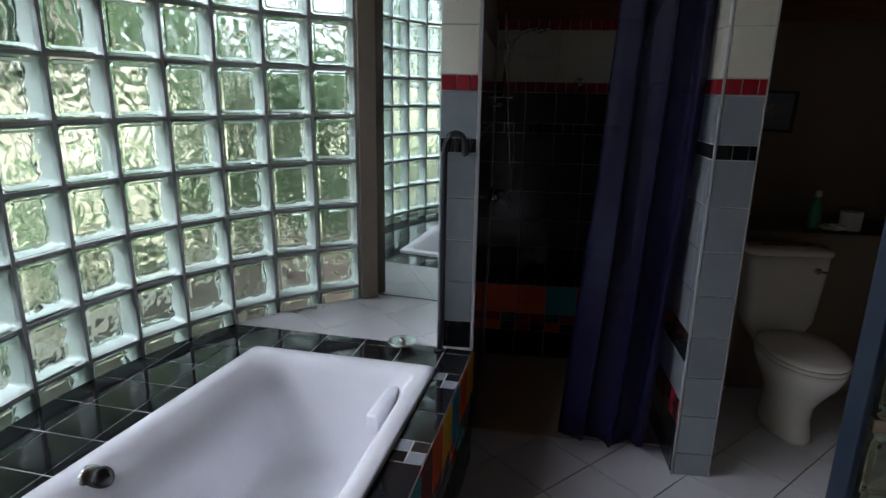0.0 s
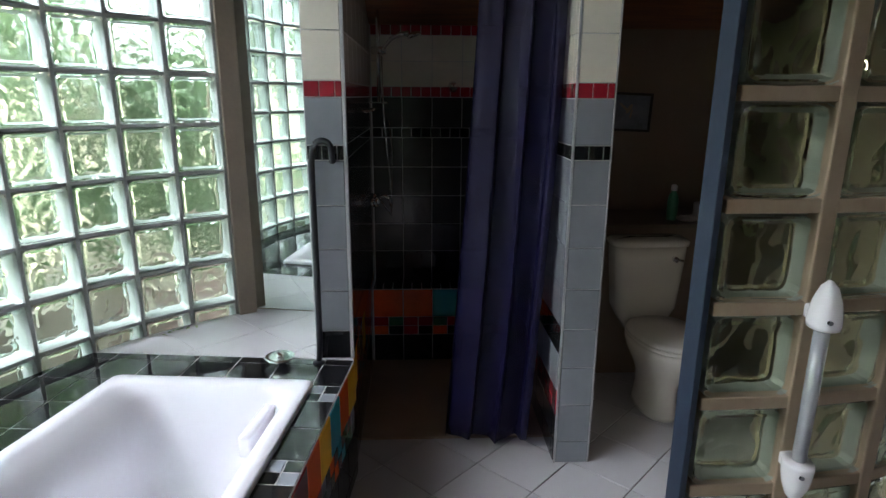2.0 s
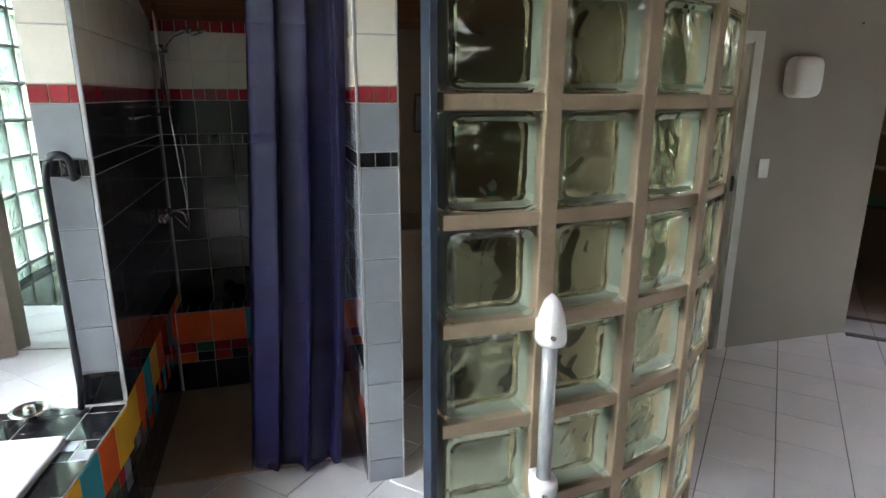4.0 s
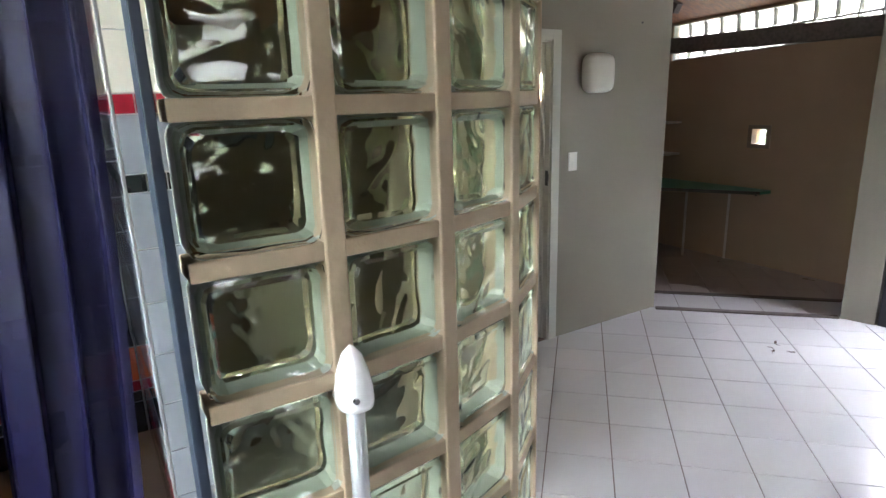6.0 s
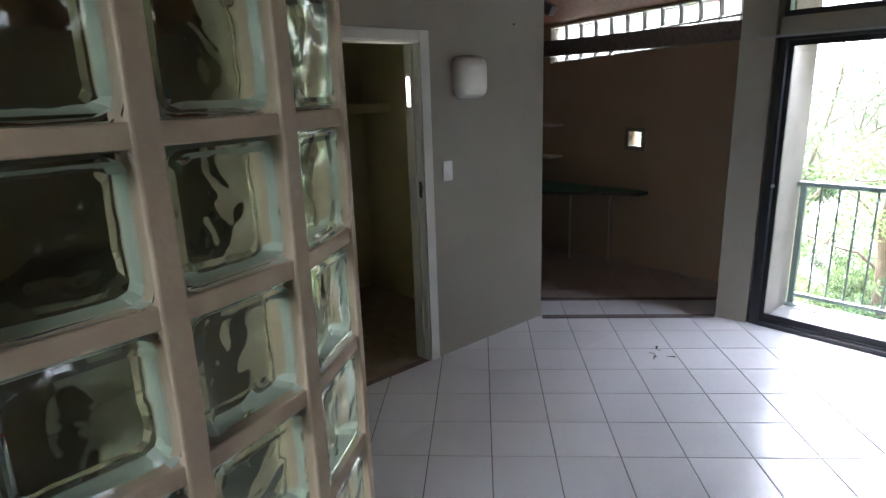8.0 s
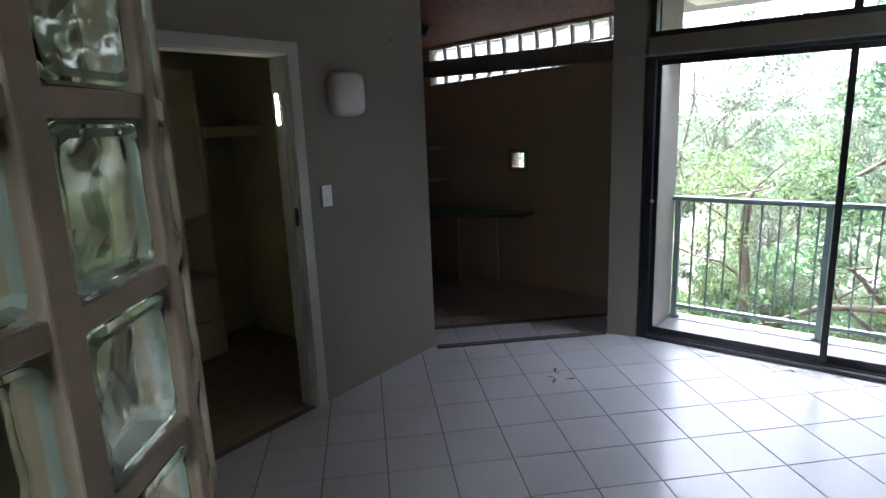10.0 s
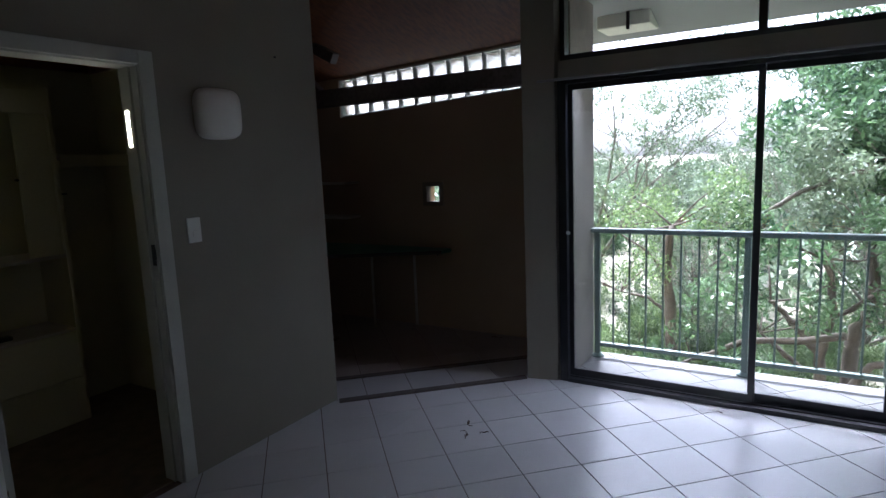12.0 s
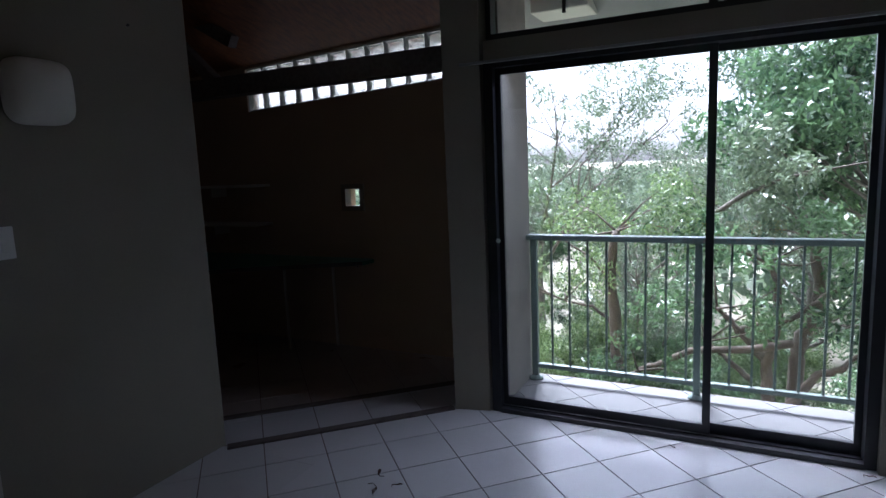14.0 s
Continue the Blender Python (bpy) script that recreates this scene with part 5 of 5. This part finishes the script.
while y > -1.1:
    if min(abs(y - p) for p in (1.69, 0.685, -0.17)) > 0.03:
        if bar_me is None:
            o = part("baluster", box(-0.0065, 0.0065, -0.0065, 0.0065, 0.115, 0.955, 0.0015), RAIL_GREEN, railing)
            bar_me = o.data
        else:
            o = new("baluster", bar_me)
            o.parent = railing
        o.location.y = y
    y -= 0.118

# dry leaves on the floor
DRY = material("dry_brown_leaf", (0.06, 0.03, 0.02), 0.8, bump=0.5)
for k, (lx, ly, r, s) in enumerate(((4.37, 1.975, 20, 1.0), (4.46, 1.90, 110, 0.5), (4.52, 2.045, 200, 0.7), (5.30, 0.78, 50, 0.35), (5.33, -0.05, 80, 0.5))):
    t = thing("dry_leaf", (lx, ly, 0.003), "small dry curled brown leaf lying on the tiles", "leaf", "leaves on the floor", turn=r)
    bm = bmesh.new()
    g = [[bm.verts.new((0.035 * s * (i / 3 - 1), 0.012 * s * math.sin(math.pi * i / 6) * (j - 1), 0.008 * s * abs(j - 1) + 0.006 * s * math.sin(i))) for j in range(3)] for i in range(7)]
    for a, b in zip(g, g[1:]):
        for j in range(2):
            bm.faces.new((a[j], a[j + 1], b[j + 1], b[j]))
    bmesh.ops.remove_doubles(bm, verts=bm.verts, dist=1e-5)
    for f in list(bm.faces):
        pass
    r2 = bmesh.ops.solidify(bm, geom=bm.faces[:], thickness=0.0012)
    add_tube(bm, [(0.034 * s, 0, 0.004), (0.06 * s, 0.02 * s, 0.006), (0.055 * s, 0.045 * s, 0.004)], 0.0018, 5)
    part("blade", bm, DRY, t)
sprig = thing("green_sprig", (-1.02, 2.50, DECK + 0.003), "fresh green leaves lying on the ledge by the glass blocks", "leaf")
bm = bmesh.new()
for k in range(7):
    m = Matrix.Translation((0.02 * k - 0.06, 0.02 * k - 0.06, 0.004)) @ pose(0, 0, 0, 20 * math.sin(k), 12, 50 * k)
    vs = [bm.verts.new(m @ Vector(p)) for p in ((0, 0, 0), (0.014, 0.008, 0.004), (0.034, 0, 0.001), (0.014, -0.008, 0.004))]
    bm.faces.new(vs)
bmesh.ops.solidify(bm, geom=bm.faces[:], thickness=0.001)
part("leaves", bm, LEAF_A, sprig)

# ---- outdoors ----
bm = bmesh.new()
xs = [-900, -200, -60, -20, -8, -4, -2.2, 0, 2, 4, 6, 7, 8, 10, 13, 17, 22, 30, 45, 70, 120, 300, 900]
ys = [-900, -200, -60, -25, -12, -6, -3, 0, 3, 6, 9, 14, 22, 35, 60, 200, 900]


def ground_z(x, y):
    t = min(1, max(0, (x - 5) / 6))
    z = -0.2 - 4.2 * t * t * (3 - 2 * t)
    w = min(1, max(0, (-2.3 - x) / 8))
    return z + 3.0 * w + (0.5 * noise.noise(Vector((x * 0.2, y * 0.2, 0))) if x > 7 or x < -3 else 0)


grid = [[bm.verts.new((x, y, ground_z(x, y))) for y in ys] for x in xs]
for a, b in zip(grid, grid[1:]):
    for j in range(len(ys) - 1):
        bm.faces.new((a[j], b[j], b[j + 1], a[j + 1]))
structure("ground", bm, GROUND, "leaf-covered sloping ground")
structure("balcony_slab", box(5.5, 6.12, -2.4, 1.88, -0.30, -0.115), WALL_OUT, "concrete balcony slab")


def leaf_cloud(name, centres, count, size, mat, seed, droop=0.3):
    """Many small pointed leaves gathered round clump centres (x, y, z, radius)."""
    rng = np.random.default_rng(seed)
    c = np.array(centres)
    wgt = c[:, 3] ** 2
    idx = rng.choice(len(c), count, p=wgt / wgt.sum())
    d = rng.normal(size=(count, 3))
    d /= np.linalg.norm(d, axis=1)[:, None]
    r = c[idx, 3] * rng.uniform(0.25, 1.0, count) ** 0.6
    p = c[idx, :3] + d * r[:, None] * np.array([1, 1, 0.75])
    a = rng.normal(size=(count, 3))
    a[:, 2] -= droop
    a /= np.linalg.norm(a, axis=1)[:, None]
    b = np.cross(a, rng.normal(size=(count, 3)))
    b /= np.linalg.norm(b, axis=1)[:, None]
    s = size * rng.uniform(0.6, 1.3, count)[:, None]
    v = np.stack([p - a * s, p + b * s * 0.32, p + a * s, p - b * s * 0.32], 1).reshape(-1, 3)
    me = bpy.data.meshes.new(name)
    me.from_pydata(v.tolist(), [], (np.arange(count * 4).reshape(-1, 4)).tolist())
    me.materials.append(mat)
    return me


def make_tree(label, seed, height, spread, mat, leaves, size, lean=0.1, bare=0.4):
    rnd = random.Random(seed)
    tree = thing("tree", (0, 0, 0), label, "tree", "trees outside")
    bm = bmesh.new()
    clumps = []
    def limb(p, d, length, r, level):
        pts, rad = [p], [r]
        n = 5
        for i in range(n):
            d = (d + Vector((rnd.uniform(-1, 1), rnd.uniform(-1, 1), rnd.uniform(-0.3, 0.7))) * 0.24).normalized()
            p = p + d * length / n
            pts.append(p)
            rad.append(r * (1 - 0.6 * (i + 1) / n))
            if level < 3 and i >= (2 if level == 0 else 1):
                for _ in range(2 if level < 2 else 1):
                    a = rnd.uniform(0, 6.28)
                    side = Vector((math.cos(a), math.sin(a), rnd.uniform(0.0, 0.7))).normalized()
                    limb(p, (d * 0.5 + side * 0.8).normalized(), length * rnd.uniform(0.45, 0.7), rad[-1] * 0.62, level + 1)
        add_tube(bm, pts, rad, 7 if level < 2 else 5)
        if level >= 2 and rnd.random() < 1 - bare * 0.5:
            clumps.extend([(*p, rnd.uniform(0.18, 0.42) * spread), (*pts[3], rnd.uniform(0.1, 0.25) * spread)])
    limb(Vector((0, 0, 0)), Vector((rnd.uniform(-lean, lean), rnd.uniform(-lean, lean), 1)).normalized(), height * 0.75, height * 0.022, 0)
    part("trunk", bm, BARK, tree, smooth=True)
    crown = new("crown", leaf_cloud("crown", clumps, leaves, size, mat, seed))
    crown.parent = tree
    return tree


T1 = make_tree("tall tree with a loose mid-green crown and bare grey limbs", 3, 5.6, 1.0, LEAF_A, 46000, 0.05)
T2 = make_tree("dense dark green tree with a rough brown trunk", 8, 6.0, 1.25, LEAF_B, 50000, 0.062)
T3 = make_tree("sparse olive gum tree with twisting pale limbs", 21, 7.0, 0.85, LEAF_C, 26000, 0.042, 0.3, 0.5)
PLACES = [(T1, 11.2, 3.3, 0.50, 40), (T3, 13.0, 1.5, 0.62, 0), (T2, 8.6, -1.9, 1.3, 120), (T1, 14.5, 4.6, 0.52, 210), (T3, 15.0, -0.6, 0.72, 80), (T2, 13.5, -3.6, 1.2, 10),
          (T3, 18, 2.4, 0.66, 300), (T2, 19, 6.6, 0.6, 250), (T3, 18, -2.4, 0.95, 170), (T1, 22, -5, 1.0, 60), (T2, 25, 3.5, 0.55, 90), (T3, 26, 9, 0.8, 140), (T1, 28, -1, 0.75, 20),
          (T2, 32, -9, 1.1, 330), (T1, 34, 6, 0.6, 200), (T1, 12.2, 0.4, 0.46, 100), (T3, 13.2, 4.0, 0.86, 260), (T2, 16, 2.9, 0.42, 75), (T1, 10.0, 2.0, 0.36, 300), (T1, 10.6, -0.9, 0.40, 15), (T2, 10.8, 1.1, 0.36, 200),
          (T1, -5.5, 0.5, 0.8, 50), (T2, -6.5, 3.5, 0.9, 150), (T1, -6, 6.5, 0.9, 260), (T1, -5.2, -3, 0.8, 310), (T3, -4.6, 5.0, 0.7, 20), (T1, -8.5, 1.8, 1.1, 80), (T2, -9, -2, 1.1, 120), (T1, -8, 9, 1.2, 10)]
used = set()
for src, x, y, s, r in PLACES:
    m = Matrix.Translation((x, y, ground_z(x, y) - 0.1)) @ pose(0, 0, 0, 0, 0, r)
    if src.name not in used:
        used.add(src.name)
        src.matrix_world = m
        src.scale = (s, s, s)
    else:
        c = copy_thing(src, m)
        c.scale = (s, s, s)



def old_tree(label, limbs, crown, count, size, mat, seed):
    """A tree with a few heavy crooked limbs; limbs are (x, (y, z) points, thick end, thin end)."""
    tree = thing("tree", (limbs[0][0], limbs[0][1][0][0], ground_z(limbs[0][0], limbs[0][1][0][0]) - 0.1), label, "tree", "trees outside")
    off, rnd = tree.location, random.Random(seed)
    bm, clumps = bmesh.new(), []
    for x, pts, r0, r1 in limbs:
        fine = []
        for (y0, z0), (y1, z1) in zip(pts, pts[1:]):
            for k in range(4):
                f = k / 4
                fine.append(Vector((x + rnd.uniform(-0.03, 0.03), y0 + (y1 - y0) * f + rnd.uniform(-0.012, 0.012), z0 + (z1 - z0) * f)) - off)
        fine.append(Vector((x, *pts[-1])) - off)
        n = len(fine) - 1
        add_tube(bm, fine, [r0 + (r1 - r0) * i / n + rnd.uniform(-0.004, 0.004) for i in range(n + 1)], 8)
        end = fine[-1]
        for _ in range(5):
            a = rnd.uniform(0, 6.28)
            tip = end + Vector((0.6 * math.cos(a), 0.7 * math.sin(a), rnd.uniform(0.0, 0.6)))
            mid = (end + tip) / 2 + Vector((0, 0, rnd.uniform(-0.1, 0.1)))
            add_tube(bm, [end, mid, tip], [min(r1 * 0.8, 0.016), 0.010, 0.005], 5)
            clumps.append((*tip, crown * rnd.uniform(0.6, 1.2)))
    part("trunk", bm, BARK_WARM, tree, smooth=True)
    leaves = new("crown", leaf_cloud("crown", clumps, count, size, mat, seed))
    leaves.parent = tree
    return tree


BARK_WARM = material("warm_brown_bark", (0.12, 0.098, 0.075), 0.95, vary=0.45, scale=5, bump=1.0, fine=30)
old_tree("slender tree with rough warm brown bark close to the balcony", [(9.3, ((1.72, -3.4), (1.77, -0.96), (1.80, -0.37), (1.84, 0.18), (1.78, 0.62)), 0.085, 0.05),
    (9.5, ((1.80, -0.6), (2.1, -0.35), (2.45, -0.3)), 0.025, 0.012), (9.9, ((1.9, -0.2), (2.2, 0.2), (2.7, 0.5)), 0.02, 0.01)], 0.42, 6000, 0.032, LEAF_A, 41)
old_tree("old tree with heavy twisting limbs close to the balcony", [
    (9.6, ((0.16, -4.0), (0.16, -1.31), (0.18, -0.89), (0.09, -0.44), (0.09, 0.04), (0.2, 0.25)), 0.085, 0.025),
    (9.6, ((0.18, -0.89), (0.38, -0.63), (0.51, -0.48), (0.70, -0.30)), 0.06, 0.02),
    (9.62, ((0.51, -0.56), (0.26, -0.46), (0.09, -0.44), (-0.12, -0.32), (-0.34, -0.10), (-0.62, 0.08), (-0.95, 0.2)), 0.04, 0.018),
    (9.4, ((-0.06, -0.58), (0.38, -0.70), (0.96, -0.77), (1.27, -0.95), (1.54, -1.08)), 0.045, 0.03),
    (9.45, ((0.1, -1.5), (-0.31, -0.92), (-0.51, -0.84), (-0.68, -0.65), (-1.1, -0.4)), 0.05, 0.02),
    (9.6, ((0.33, -1.12), (0.59, -0.88), (0.8, -0.7)), 0.04, 0.015)], 0.3, 5000, 0.05, LEAF_B, 42)
old_tree("leaning pale grey trunk with a sparse crown", [(9.9, ((-0.05, -3.9), (-0.14, -0.88), (-0.18, -0.63), (-0.32, -0.37), (-0.33, 0.0), (-0.25, 0.5)), 0.09, 0.05),
    (10.0, ((0.9, 0.4), (0.74, 0.78), (0.44, 0.99), (0.05, 1.16), (-0.37, 1.25)), 0.035, 0.018)], 0.35, 3500, 0.05, LEAF_C, 43)

rnd = random.Random(5)
cl = [(x, y, ground_z(x, y) + h, rr) for x, y, h, rr in [(rnd.uniform(8.2, 22), rnd.uniform(-8, 10), rnd.uniform(0.1, 1.3), rnd.uniform(0.3, 0.8)) for _ in range(230)]]
o = tagged(new("undergrowth", leaf_cloud("undergrowth", cl, 120000, 0.055, LEAF_B, 11)), "mixed green undergrowth below the balcony", "undergrowth", kind="stuff")
cl = [(x, y, ground_z(x, y) + h, rr) for x, y, h, rr in [(rnd.uniform(22, 90), rnd.uniform(-45, 50), rnd.uniform(0.5, 3.2), rnd.uniform(1.2, 2.6)) for _ in range(300)] + [(x, y, rnd.uniform(0.5, 3.6), rnd.uniform(1.5, 2.6)) for x, y in [(rnd.uniform(60, 95), rnd.uniform(-75, 80)) for _ in range(420)]]]
o = tagged(new("far_woods", leaf_cloud("far_woods", cl, 190000, 0.34, LEAF_C, 12)), "distant hazy green woods", "woods", kind="stuff")
cl = [(x, y, max(0.1, ground_z(x, y)) + h, rr) for x, y, h, rr in [(rnd.uniform(-4.2, -2.6), rnd.uniform(-4, 7), rnd.uniform(0.0, 0.7), rnd.uniform(0.25, 0.5)) for _ in range(30)] + [(rnd.uniform(-2.6, -0.9), rnd.uniform(4.3, 7), rnd.uniform(0.0, 1.8), 0.5) for _ in range(30)]]
o = tagged(new("shrubs", leaf_cloud("shrubs", cl, 20000, 0.06, LEAF_D, 13)), "green shrubs outside the glass-block window", "shrubs", kind="stuff")
cl = [(x, y, h, rr) for x, y, h, rr in [(rnd.uniform(-12, -7), rnd.uniform(-9, 14), rnd.uniform(0.9, 9.0), rnd.uniform(0.8, 1.6)) for _ in range(300)]]
o = tagged(new("hedge_trees", leaf_cloud("hedge_trees", cl, 150000, 0.14, LEAF_D, 14)), "green trees behind the glass-block window", "trees", kind="stuff")

# ---- floor tiles, laid diagonally ----
PT = 0.310
ORG = Vector((3.4895, 1.7529))
s7 = 0.70710678


def lay(parent, planes, box_, size=PT, org=ORG, mat=FLOOR_TILE, limit=300, near=(3.2, 1.6)):
    """Square tiles on their corner, cut where a plane (point, normal) crosses them."""
    cells = []
    half = (size - 0.005) * s7
    n = int(8 / size)
    for i in range(-n, n):
        for j in range(-n, n):
            o = org + Vector((size * s7, 0)) + Vector((i + j, i - j)) * size * s7
            if not (box_[0] - 0.3 < o.x < box_[1] + 0.3 and box_[2] - 0.3 < o.y < box_[3] + 0.3):
                continue
            pl = [o + Vector((half, 0)), o + Vector((0, half)), o + Vector((-half, 0)), o + Vector((0, -half))]
            whole = True
            for p, nn in planes:
                q = clip(pl, p, nn)
                if len(q) != len(pl) or any((a - b).length > 1e-6 for a, b in zip(q, pl)):
                    whole = False
                pl = q
                if len(pl) < 3:
                    break
            if len(pl) >= 3:
                cells.append((o, pl, whole))
    rot = basis((0, 0, 0), (s7, s7, 0), (-s7, s7, 0))
    for o, pl, whole in cells:
        if whole:
            piece(parent, "tile", size - 0.005, size - 0.005, mat, Matrix.Translation((o.x, o.y, -0.004)) @ rot, 0.005, 0.0012)
        else:
            cut_piece(parent, "tile", pl, -0.004, mat, 0.005, 0.0012)


def rect(x0, x1, y0, y1):
    return [(Vector((x0, 0)), Vector((1, 0))), (Vector((x1, 0)), Vector((-1, 0))), (Vector((0, y0)), Vector((0, 1))), (Vector((0, y1)), Vector((0, -1)))]


lay(floor, rect(-0.30, 5.40, -2.45, 2.40) + [(Vector((4.458, 2.98)), Vector((-1, -1)).normalized())], (-0.13, 5.36, -2.45, 2.40))
lay(floor, rect(0.96, 2.36, 2.40, 3.10), (0.96, 2.36, 2.40, 3.10))
lay(floor, rect(2.36, 4.458, 2.40, 3.0), (2.36, 4.44, 2.40, 3.0))
lay(floor, rect(4.458, 5.05, 2.40, 2.98) + [(Vector((4.458, 2.98)), Vector((-1, -1)).normalized())], (4.44, 5.05, 2.40, 2.98))
alcove = [(Vector((4.458, 2.985)), Vector((1, 1)).normalized())]
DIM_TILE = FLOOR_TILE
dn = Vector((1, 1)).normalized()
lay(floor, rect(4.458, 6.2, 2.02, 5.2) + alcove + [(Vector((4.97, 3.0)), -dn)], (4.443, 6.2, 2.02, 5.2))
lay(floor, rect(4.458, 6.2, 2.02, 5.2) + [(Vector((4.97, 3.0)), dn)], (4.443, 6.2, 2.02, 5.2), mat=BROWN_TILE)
lay(balcony_floor, rect(5.525, 6.10, -1.3, 1.76), (5.525, 6.10, -1.3, 1.76), org=ORG + Vector((0.1, 0.05)), mat=BALCONY_TILE)
